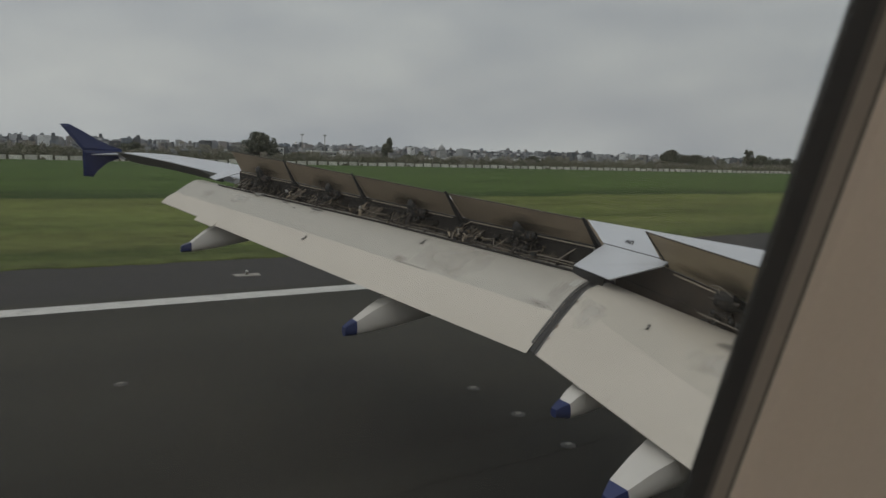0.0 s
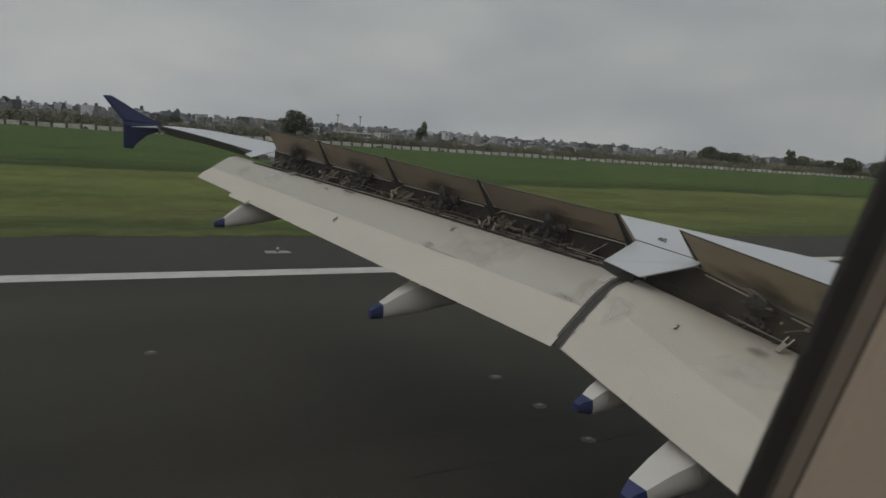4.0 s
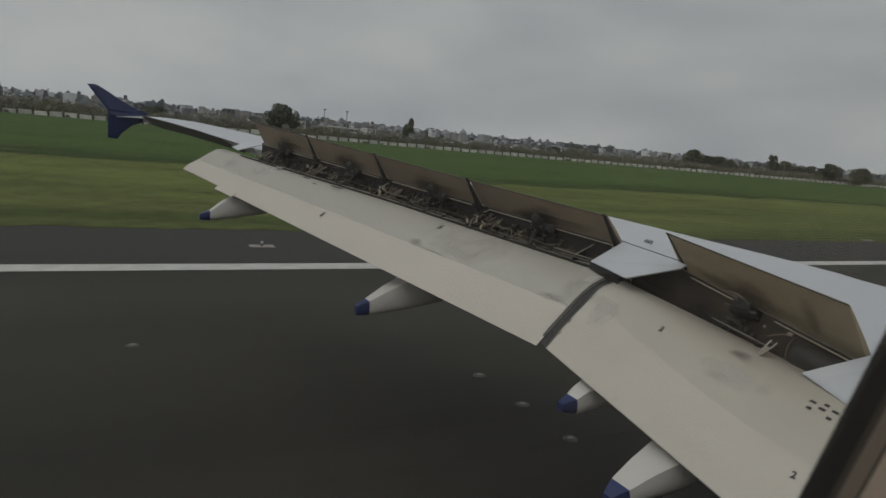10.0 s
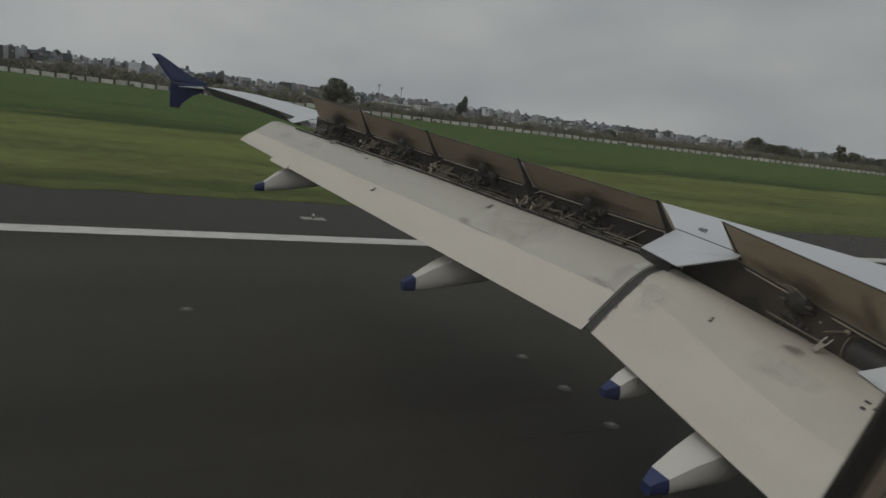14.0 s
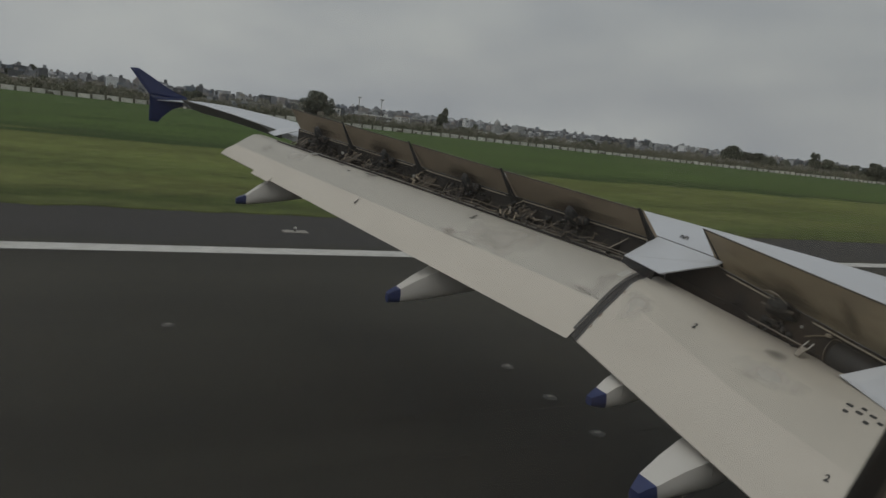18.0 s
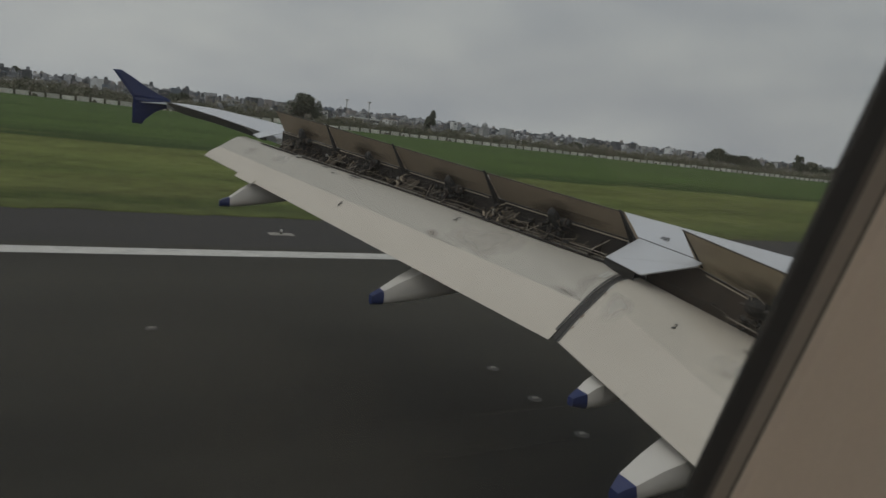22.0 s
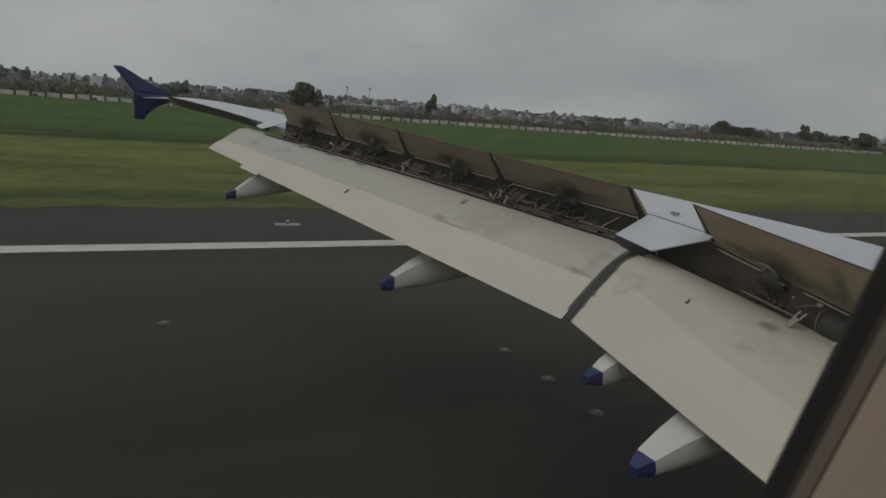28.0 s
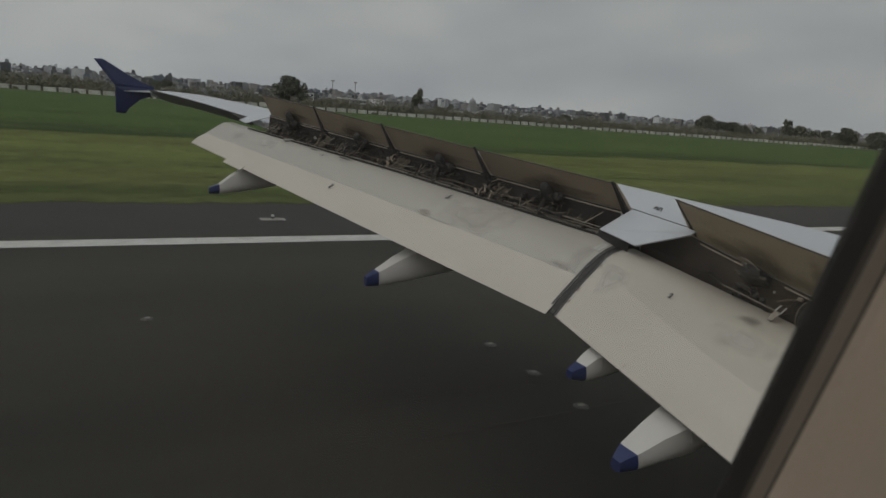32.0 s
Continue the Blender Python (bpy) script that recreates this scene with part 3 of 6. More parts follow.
def flap_section(s, tab=False):
    yt, zt, yn, zn = y_te(s), z_te(s), y_top(s), z_top(s)
    dy, dz = yn - yt, zn - zt
    ln = math.hypot(dy, dz)
    ny, nz = -dz / ln, dy / ln       # outward, up and aft
    pts = []
    for u, b in flap_profile(s, tab):
        pts.append((yt + dy * u + ny * b * ln, zt + dz * u + nz * b * ln))
    ey, ez = dy / ln, dz / ln
    # nose, hidden under the wing
    pts += [(yn + ey * 0.06 + 0.12 * ln, zn + ez * 0.02), (yn + 0.26 * ln, zn - 0.07 * ln), (yn + 0.24 * ln, zn - 0.2 * ln), (yn + 0.05 * ln, zn - 0.33 * ln), (yt + dy * 0.5 - ny * 0.10 * ln, zt + dz * 0.5 - nz * 0.10 * ln), (yt + 0.004, zt - 0.008)]
    return [(-s, y, z) for y, z in pts]


def spread(a, b, n):
    return [lerp(a, b, i / n) for i in range(n + 1)]


def flap_mesh(secs):
    bm = loft(secs)
    n = len(secs[0])
    bm.verts.index_update()
    for e in bm.edges:
        i, j = e.verts[0].index % n, e.verts[1].index % n
        if e.verts[0].index // n != e.verts[1].index // n and i in ((0, 2, n - 1) if secs[0][0][0] < -6.4 else (0, n - 1)):
            e.smooth = False
        if e.verts[0].index // n == e.verts[1].index // n and e.verts[0].index // n in (0, len(secs) - 1):
            e.smooth = False
    return bm


secs = [flap_section(s, True) for s in spread(6.43, 12.22, 12)] + [flap_section(s) for s in (12.225, 12.8, 13.2, 13.46)]


def two_tone(ob, nose, n=14):
    ob.data.materials.append(nose)
    ob.data.materials.append(M_SEAL)
    for p in ob.data.polygons:
        ks = sorted({v % n for v in p.vertices})
        if len(ks) == 2 and 2 <= ks[0] < 8 and ks[1] == ks[0] + 1:
            p.material_index = 1
        # End faces take the seal grey, for the shade between the flaps.
        elif len(p.vertices) > 4:
            p.material_index = 2
    return ob


outer_flap = part("outer_flap", flap_mesh(secs), M_FLAP, airliner, "lowered white outer flap with faint stains", smooth=True)
inner_flap = part("inner_flap", flap_mesh([flap_section(s) for s in spread(2.05, 6.33, 9)]), M_FLAP, airliner, "lowered white inner flap with faint stains", smooth=True)


two_tone(outer_flap, M_FLAP_NOSE)
two_tone(inner_flap, M_FLAP_NOSE_IN)


# spoilers
def spoiler(s0, s1, off0, off1, mat=None, label="raised spoiler with a brown underside", skew=0.0):
    """A raised panel: hinge line at the wing, upper edge off by (dy, dz)."""
    h0, h1 = Vector((-s0, y_hinge(s0) + 0.02, z_hinge(s0) - 0.02)), Vector((-s1, y_hinge(s1) + 0.02, z_hinge(s1) - 0.02))
    t0, t1 = h0 + Vector((skew, *off0)), h1 + Vector((0, *off1))
    n = (h1 - h0).cross(t0 - h0).normalized()
    if n.y > 0:
        n = -n
    secs = []
    for h, t in ((h0, t0), (h1, t1)):
        secs.append([h + n * 0.0, t + n * 0.002, t - n * 0.008, lerp(h, t, 0.5) - n * 0.035, h - n * 0.05])
    ob = part("spoiler", loft(secs), mat or M_SPOILER, airliner, label)
    part("spoiler_edge", tube([t0, t1], 0.007), M_MECH, ob)
    # soot round the jack; along the hinge, grime and shade painted as one dark band
    for sa, sb, fa, fb in soot_shade_places(min(s0, s1), max(s0, s1)):
        bm = bmesh.new()
        rows = []
        for i in range(4):
            k = (lerp(sa, sb, i / 3) - s0) / (s1 - s0)
            h, t = h0.lerp(h1, k), t0.lerp(t1, k)
            rows.append([bm.verts.new(h.lerp(t, lerp(fa, fb, j / 3)) + n * 0.005) for j in range(4)])
        for i in range(3):
            for j in range(3):
                bm.faces.new((rows[i][j], rows[i + 1][j], rows[i + 1][j + 1], rows[i][j + 1]))
        part("soot_stain", bm, M_SOOT_SHADE, ob, "black soot and painted hinge shade on the panel")
    return ob


def soot_shade_places(a, b):
    if b < 6:
        return ((5.15, 5.74, 0.0, 0.5), (4.36, 4.56, 0.05, 0.98), (4.2, 5.75, 0.0, 0.42), (4.75, 5.3, 0.05, 0.8))
    m = lerp(a, b, 0.52)
    return ((a + 0.02, b - 0.02, 0.0, 0.45), (m - 0.34, m + 0.34, 0.0, 0.75))


def off(s):
    return (lerp(-0.28, -0.17, (s - 6.6) / 6.3), lerp(0.30, 0.335, (s - 6.6) / 6.3))


for a, b in ((6.61, 8.31), (8.35, 9.91), (9.95, 11.40), (11.44, 12.86)):
    spoiler(a, b, off(a) if a > 7 else (-0.225, 0.298), off(b))
spoiler(5.82, 4.10, (-0.325, 0.353), (-0.389, 0.468), M_SPOILER_IN, "raised spoiler with top light put into its tan underside", 0.04)

# fixed panel at the kink
part("kink_panel", plate([(-6.52, 4.66, 3.60), (-5.70, 4.66, 3.545), (-5.735, 4.63, 3.505), (-6.13, 4.385, 3.333), (-6.66, 4.41, 3.385)], -0.015), M_WING, airliner, "pale grey fixed panel between the spoilers")
part("root_panel", plate([(-4.07, 4.68, 3.255), (-2.1, 4.68, 2.90), (-2.1, 4.5, 2.78), (-3.9, 4.36, 2.95), (-4.38, 4.46, 3.04)], -0.015), M_WING, airliner, "pale grey fixed panel at the wing root")


# fairings
def fairing_section(s, y, top, bottom, w):
    h = top - bottom
    half = ((0.80, 1.0), (0.93, 0.72), (1.0, 0.45), (0.95, 0.24), (0.72, 0.08), (0.36, 0.01))
    right = [(-s + a * w, y, bottom + b * h) for a, b in half]
    return right + [(-s - a * w, y, bottom + b * h) for a, b in reversed(half)]


def fairing(s, rows):
    """A canoe under the flap: flat top with hard edges, flat sides, rounded keel and a blunt painted tip. Rows: y, top, bottom, half width."""
    full = [rows[0]]
    for a, b in zip(rows, rows[1:]):
        bulge = 0.012 if a is not rows[0] else 0.006
        full += [tuple(lerp(p, q, 0.5) + (bulge if i == 1 else 0.0) for i, (p, q) in enumerate(zip(a, b))), b]
    secs = [fairing_section(s, *r) for r in full]

    def shell(part_secs):
        bm = loft(part_secs)
        bm.verts.index_update()
        n = len(part_secs[0])
        for e in bm.edges:
            i, j = e.verts[0].index, e.verts[1].index
            if i // n != j // n and i % n in (0, n - 1) or i // n == j // n and i // n in (0, len(part_secs) - 1):
                e.smooth = False
        return bm
    ob = part("flap_track_fairing", shell(secs[2:]), M_FAIR, airliner, "pale grey flap track fairing", smooth=True)
    part("fairing_tip", shell(secs[:3]), M_BLUE, ob, "dark blue fairing tip", smooth=True)
    # thin dark line where the fairing parts from the flap
    y, top, bottom, w = rows[2]
    part("fairing_seam", tube([(-s + 0.96 * w, y - 0.02, top - 0.10), (-s + 0.83 * w, y, top - 0.004), (-s - 0.83 * w, y, top - 0.004)], 0.004), M_SEAM, ob)


fairing(12.05, ((1.51, 3.02, 2.93, 0.05), (1.65, 3.072, 2.93, 0.085), (1.98, 3.31, 2.97, 0.15), (2.45, 3.43, 3.055, 0.16), (3.0, 3.48, 3.17, 0.13)))
fairing(8.5, ((2.70, 2.50, 2.395, 0.05), (2.83, 2.566, 2.395, 0.09), (3.265, 2.802, 2.45, 0.18), (3.7, 2.93, 2.525, 0.19), (4.3, 3.0, 2.62, 0.16)))
fairing(5.72, ((3.46, 2.38, 2.31, 0.04), (3.575, 2.425, 2.285, 0.085), (3.72, 2.51, 2.30, 0.12), (4.1, 2.66, 2.37, 0.14), (4.6, 2.75, 2.5, 0.13)))
fairing(4.75, ((3.15, 2.14, 2.06, 0.05), (3.255, 2.205, 2.075, 0.11), (3.66, 2.385, 2.145, 0.20), (4.2, 2.52, 2.29, 0.21), (4.8, 2.66, 2.45, 0.16)))
# small tab beside the outer fairing
ta, tb = [Vector(flap_section(q)[0]) for q in (12.30, 11.80)]
da = (ta - Vector(flap_section(12.30)[2])).normalized() * 0.075
part("flap_tab", plate([ta - 0.3 * da, tb - 0.3 * da, tb + da, ta + da], 0.012), M_FLAP, outer_flap, "small tab on the flap's trailing edge")

# wingtip fence
def fin(points, name, parent, label=""):
    """A thin swept blade, thickest along its middle."""
    c = [Vector(p) for p in points]
    mid = sum(c, Vector()) / len(c)
    rings = []
    for k, dx in ((1.0, -0.008), (0.8, -0.024), (0.8, 0.024), (1.0, 0.008)):
        rings.append([mid.lerp(p, k) + Vector((dx, 0, 0)) for p in c])
    return part(name, loft(rings), M_BLUE, parent, label)


fence = fin([(-17.0, 0.41, 4.40), (-17.08, 0.03, 4.90), (-17.08, 0.19, 4.91), (-17.06, 0.42, 4.78), (-17.04, 0.64, 4.64), (-17.02, 0.94, 4.49), (-17.0, 1.13, 4.42), (-17.0, 1.12, 4.37)], "wingtip_fence", airliner, "dark blue wingtip fence")
fin([(-17.0, 0.41, 4.396), (-17.0, 1.12, 4.366), (-17.01, 1.08, 4.24), (-17.02, 0.86, 4.15), (-17.04, 0.66, 3.97), (-17.05, 0.59, 3.86), (-17.05, 0.41, 3.87)], "fence_lower_fin", fence)

# ---------------------------------------------------------------- cabin and window
R_IN, ZC = 1.7955, 3.877      # lining
R_PANE = 1.807
WY, WZ, WHY, WHZ, WR = 0.068, 4.33, 0.1635, 0.215, 0.085


def on_shell(r, y, z):
    return Vector((-math.sqrt(max(r * r - (z - ZC) ** 2, 0.0)), y, z))


def outline(hy, hz, rad, n=8):
    """A rounded rectangle round the window's middle, as (y, z) pairs."""
    out = []
    for cy, cz, a0 in ((1, 1, 0), (-1, 1, 90), (-1, -1, 180), (1, -1, 270)):
        for k in range(n + 1):
            a = radians(a0 + 90 * k / n)
            out.append((WY + cy * (hy - rad) + rad * math.cos(a), WZ + cz * (hz - rad) + rad * math.sin(a)))
    return out


def ring(a, b, ra, rb, bm=None):
    return loft([[on_shell(ra, *p) for p in a], [on_shell(rb, *p) for p in b]], caps=False, bm=bm)


window = thing("cabin_window", "oval cabin window with dark seal in the beige lining", "window", at=(-1.75, WY, WZ))
o_pane, o_seal, o_rev, o_lin = outline(WHY, WHZ, WR), outline(WHY + 0.0024, WHZ + 0.0024, WR + 0.002), outline(WHY + 0.0060, WHZ + 0.0060, WR + 0.005), outline(WHY + 0.0105, WHZ + 0.0105, WR + 0.009)
o_soft, o_shadow = outline(WHY + 0.0033, WHZ + 0.0033, WR + 0.003), outline(WHY + 0.0066, WHZ + 0.0066, WR + 0.0055)
part("seal", ring(o_pane, o_seal, R_PANE + 0.006, R_PANE - 0.0022), M_BLACK, window, "black rubber window seal", smooth=True)
# Added ring of in-between grey: makes the seal's border look soft.
part("seal_lip", ring(o_seal, o_soft, R_PANE - 0.0022, R_PANE - 0.0042), M_SOFT_RING, window, "dark grey-brown ring added to soften the seal's edge", smooth=True)
# The thin shadow beside the lining, painted as a dark ring.
part("reveal_groove", ring(o_rev, o_shadow, R_IN + 0.003, R_IN + 0.0021), M_SOFT_RING, window, smooth=True)
part("reveal", ring(o_soft, o_rev, R_PANE - 0.0042, R_IN + 0.003), M_REVEAL, window, "grey-brown window reveal", smooth=True)
part("trim_ring", ring(o_shadow, o_lin, R_IN + 0.0021, R_IN), M_LINING, window, smooth=True)

# lining round the window
bm = bmesh.new()
outer = []
for y, z in o_lin:
    d = Vector((y - WY, z - WZ))
    k = min(0.262 / abs(d.x) if abs(d.x) > 1e-6 else 99, 0.42 / abs(d.y) if abs(d.y) > 1e-6 else 99)
    outer.append((WY + d.x * k, WZ + d.y * k))
mid = [(lerp(a[0], b[0], 0.5), lerp(a[1], b[1], 0.5)) for a, b in zip(o_lin, outer)]
ring(o_lin, mid, R_IN, R_IN, bm)
ring(mid, outer, R_IN, R_IN, bm)
part("lining_panel", bm, M_LINING, window, "beige cabin lining panel", smooth=True)
pane = part("pane", loft([[on_shell(R_PANE + 0.004, *p) for p in o_pane], [on_shell(R_PANE + 0.007, *p) for p in o_pane]]), M_PANE, window, "slightly dusty clear acrylic pane")
pane.visible_shadow = False

# cabin shell, closed round the camera
bm = bmesh.new()
zs = (WZ - 0.42, WZ + 0.42)
a_lo, a_hi = (math.atan2(z - ZC, -math.sqrt(R_IN ** 2 - (z - ZC) ** 2)) for z in zs)   # port side angles
angs = [a_hi + (a_lo - a_hi) * k / 6 for k in range(7)]
rest = [a_lo + (a_hi + 2 * math.pi - a_lo) * k / 40 for k in range(1, 41)]
ring_a = angs + rest
ys = (-2.4, WY - 0.262, WY + 0.262, 2.4)
rows_v = [[bm.verts.new((R_IN * math.cos(a), y, ZC + R_IN * math.sin(a))) for a in ring_a[:-1]] for y in ys]
n = len(ring_a) - 1
for j in range(3):
    for i in range(n):
        if j == 1 and i < 6:
            continue
        bm.faces.new((rows_v[j][i], rows_v[j][(i + 1) % n], rows_v[j + 1][(i + 1) % n], rows_v[j + 1][i]))
bm.faces.new(rows_v[0])
bm.faces.new(rows_v[-1])
setting("wall_cabin", bm, M_LINING, "beige curved cabin lining closing the cabin", "cabin wall", smooth=False)
# outer skin of the fuselage, open at the window
R_OUT = 1.83
bm = bmesh.new()
span_a = [math.atan2(z - ZC, -math.sqrt(R_OUT ** 2 - (z - ZC) ** 2)) for z in (WZ + 0.42, WZ - 0.42)]
around = [lerp(span_a[0], span_a[1], k / 6) for k in range(7)] + [lerp(span_a[1], span_a[0] + 2 * math.pi, k / 40) for k in range(1, 40)]
stations = ((-19.5, 0.12, 1.25), (-15, 0.5, 0.75), (-10, 0.86, 0.22), (-6.5, 1, 0), (WY - 0.262, 1, 0), (WY + 0.262, 1, 0), (11, 1, 0), (14, 0.88, -0.12), (16, 0.62, -0.32), (17.2, 0.3, -0.5), (17.5, 0.05, -0.55))
hoops = [[bm.verts.new((R_OUT * k * math.cos(a), y, ZC + dz + R_OUT * k * math.sin(a))) for a in around] for y, k, dz in stations]
m = len(around)
for j in range(len(hoops) - 1):
    for i in range(m):
        if j == 4 and i < 6:
            continue
        bm.faces.new((hoops[j][i], hoops[j][(i + 1) % m], hoops[j + 1][(i + 1) % m], hoops[j + 1][i]))
bm.faces.new(hoops[0])
bm.faces.new(hoops[-1])
part("fuselage_skin", bm, M_FAIR, airliner, "white painted fuselage skin", smooth=True)
o_out = outline(WHY + 0.055, WHZ + 0.055, WR + 0.05)
rim = []
for y, z in o_out:
    d = Vector((y - WY, z - WZ))
    k = min(0.262 / abs(d.x) if abs(d.x) > 1e-6 else 99, 0.42 / abs(d.y) if abs(d.y) > 1e-6 else 99)
    rim.append((WY + d.x * k, WZ + d.y * k))
part("window_surround", ring(o_out, rim, R_OUT, R_OUT), M_FAIR, airliner)
setting("floor", box((-1.45, -2.38, 3.0), (1.45, 2.38, 3.02)), M_CARPET, "dark blue cabin carpet", "floor")
setting("ceiling_light", box((-0.5, -2.2, 5.40), (0.5, 2.2, 5.43)), M_CEILING_LIGHT, "warm white light strip in the cabin ceiling", "ceiling light")


# ---------------------------------------------------------------- flap joint, markings and wear
def flap_point(s, u, lift=0.0):
    """A place on the flap's upper face, u from trailing edge to lip, and the face's normal."""
    sec = [Vector(p) for p in flap_section(s)[:8]]
    us = [p[0] for p in flap_profile(s)]
    for k in range(7):
        if u <= us[k + 1] or k == 6:
            f = (u - us[k]) / (us[k + 1] - us[k])
            p = sec[k].lerp(sec[k + 1], f)
            d = (sec[k + 1] - sec[k]).normalized()
            nrm = Vector((0, -d.z, d.y))
            return p + nrm * lift, nrm, d
    return None


def flap_patch(s0, s1, u0, u1, lift=0.003, ns=1, nu=3, thick=0.0):
    bm = bmesh.new()
    grid = [[bm.verts.new(flap_point(lerp(s0, s1, i / ns), lerp(u0, u1, j / nu), lift)[0]) for j in range(nu + 1)] for i in range(ns + 1)]
    for i in range(ns):
        for j in range(nu):
            bm.faces.new((grid[i][j], grid[i + 1][j], grid[i + 1][j + 1], grid[i][j + 1]))
    return bm


# curved seal in the gap between the two flaps
secs = []
for u in (-0.03, 0.1, 0.2, 0.32, 0.44, 0.58, 0.7, 0.82, 0.92, 1.0):
    uu = max(0, u)
    pa, na, _ = flap_point(6.425, uu, 0.0)
    pb, nb, _ = flap_point(6.33, uu, 0.0)
    secs.append([pa + Vector((-0.01, 0, 0)), pa.lerp(pb, 0.5) - na * 0.02, pb + Vector((0.01, 0, 0)), pb - nb * 0.08, pa - na * 0.08])
part("flap_joint_seal", loft(secs), M_BLACK, airliner, "dark rubber seal between the flaps")
for s0, s1, ua, ub in ((6.431, 6.456, 0.0, 1.0), (6.300, 6.327, 0.0, 0.98)):
    part("joint_edge_strip", flap_patch(s0, s1, ua, ub, 0.004, 1, 14), M_SEAL, outer_flap if s0 > 6.4 else inner_flap, "dark worn strip along the flap edge")
rnd = random.Random(17)
for k in range(11):
    s, u = 6.290 - 0.02 * rnd.random(), 0.05 + 0.9 * rnd.random()
    part("rust_fleck", flap_patch(s, s + 0.012 + 0.012 * rnd.random(), u, u + 0.02 + 0.025 * rnd.random(), 0.003, 1, 1), M_RUST if k % 2 else M_LINE, inner_flap)
for s0, s1, u0, u1, mt in ((4.55, 4.95, 0.82, 1.0, M_STAIN), (4.66, 4.92, 0.58, 0.70, M_STAIN), (4.3, 5.0, 0.62, 0.84, M_STAIN_PALE), (5.85, 6.3, 0.35, 0.95, M_STAIN_PALE), (5.3, 5.32, 0.0, 0.1, M_STAIN_BROWN)):
    part("flap_stain", flap_patch(s0, s1, u0, u1, 0.003, 6, 6), mt, inner_flap, "faint stain on the paint")
for s0, s1, u0, u1, mt in ((6.46, 6.66, 0.36, 1.0, M_STAIN), (6.5, 6.86, 0.42, 0.53, M_STAIN), (10.2, 10.5, 0.82, 1.0, M_STAIN), (11.7, 12.2, 0.6, 1.0, M_STAIN_PALE), (12.45, 12.9, 0.5, 0.9, M_STAIN)):
    part("flap_stain", flap_patch(s0, s1, u0, u1, 0.003, 6, 6), mt, outer_flap, "faint stain on the paint")
plate_edge = part("label_plate", flap_patch(6.470, 6.562, 0.775, 0.915, 0.0036, 2, 4), M_SEAM, outer_flap, "small pale label plate in a grey border")
part("label_face", flap_patch(6.480, 6.552, 0.785, 0.905, 0.0046, 2, 4), M_WALL, plate_edge)
part("label_bar", flap_patch(6.512, 6.520, 0.80, 0.885, 0.0054, 1, 3), M_SEAM, plate_edge, "unreadable grey print")
rnd = random.Random(7)
for k in range(14):
    s = 6.465 + 0.019 * k + rnd.uniform(-0.008, 0.008)
    u = 0.435 + 0.024 * rnd.random() + (s - 6.46) * 0.12
    part("scuff", flap_patch(s, s + 0.007 + 0.009 * rnd.random(), u, u + 0.006 + 0.012 * rnd.random(), 0.0034, 1, 1), M_BAY_TAN if k % 3 else M_SEAL, outer_flap)


def stencil(body, s, u, h, host, turn=0.0, wide=1.0):
    """Small stencilled characters lying on the flap."""
    cu = bpy.data.curves.new("stencil", "FONT")
    cu.body, cu.size, cu.extrude, cu.offset = body, h, 0.0006, 0.02 * h
    cu.align_x, cu.align_y = "CENTER", "CENTER"
    tmp = bpy.data.objects.new("stencil_source", cu)
    scene.collection.objects.link(tmp)
    bpy.context.view_layer.update()
    me = bpy.data.meshes.new_from_object(tmp)
    bpy.data.objects.remove(tmp)
    bpy.data.curves.remove(cu)
    p, nrm, d = flap_point(s, u, 0.004)
    x = d.cross(nrm).normalized()
    m = Matrix((x, d, nrm)).transposed().to_4x4()
    m = Matrix.Translation(p) @ m @ Matrix.Rotation(turn, 4, "Z") @ Matrix.Diagonal((wide, 1, 1, 1))
    me.transform(m)
    me.materials.clear()
    me.materials.append(M_MARK)
    ob = new("stencil", me)
    ob.parent = host
    return tagged(ob, "small black stencilled digit")


stencil("2", 5.44, 0.765, 0.082, inner_flap, 0.2)
stencil("2", 10.05, 0.335, 0.11, outer_flap, 0.1, 1.7)
stencil("2", 3.9, 0.36, 0.07, inner_flap, 0.2)
stencil("5", 8.44, 0.845, 0.12, outer_flap, 0.1, 1.5)
for k, (ds, du) in enumerate(((0, 0), (0.07, 0.04), (0.14, 0.0), (0.0, 0.07), (0.08, 0.09), (0.15, 0.06), (-0.06, 0.045))):
    part("stencil_bar", flap_patch(3.96 + ds, 3.96 + ds + (0.045 if k % 2 else 0.034), 0.775 + du, 0.798 + du, 0.003, 1, 1), M_MARK, inner_flap, "unreadable black stencil bar")
# chordwise seams between the flap's panels
for s, host, u0 in ((8.5, outer_flap, 0.45),):
    part("panel_seam", flap_patch(s, s + 0.004, u0, 0.985, 0.0035, 1, 16), M_SEAM, host)
part("repainted_patch", flap_patch(7.3, 8.495, 0.45, 1.0, 0.0028, 6, 8), M_PATCH, outer_flap, "paler repainted patch beside the seam")
part("panel_seam", flap_patch(8.05, 8.5, 0.447, 0.459, 0.004, 3, 1), M_SEAM, outer_flap)
part("flap_stain", flap_patch(8.36, 8.62, 0.42, 0.56, 0.0036, 4, 4), M_STAIN_BROWN, outer_flap, "faint brown stain on the paint")
for s, w, u in ((10.3, 0.22, 0.955), (11.0, 0.14, 0.955), (10.75, 0.06, 0.86)):
    part("lip_wear_mark", flap_patch(s, s + w, u, u + 0.035, 0.003, 2, 1), M_SEAL, outer_flap, "dark grease mark near the flap lip")
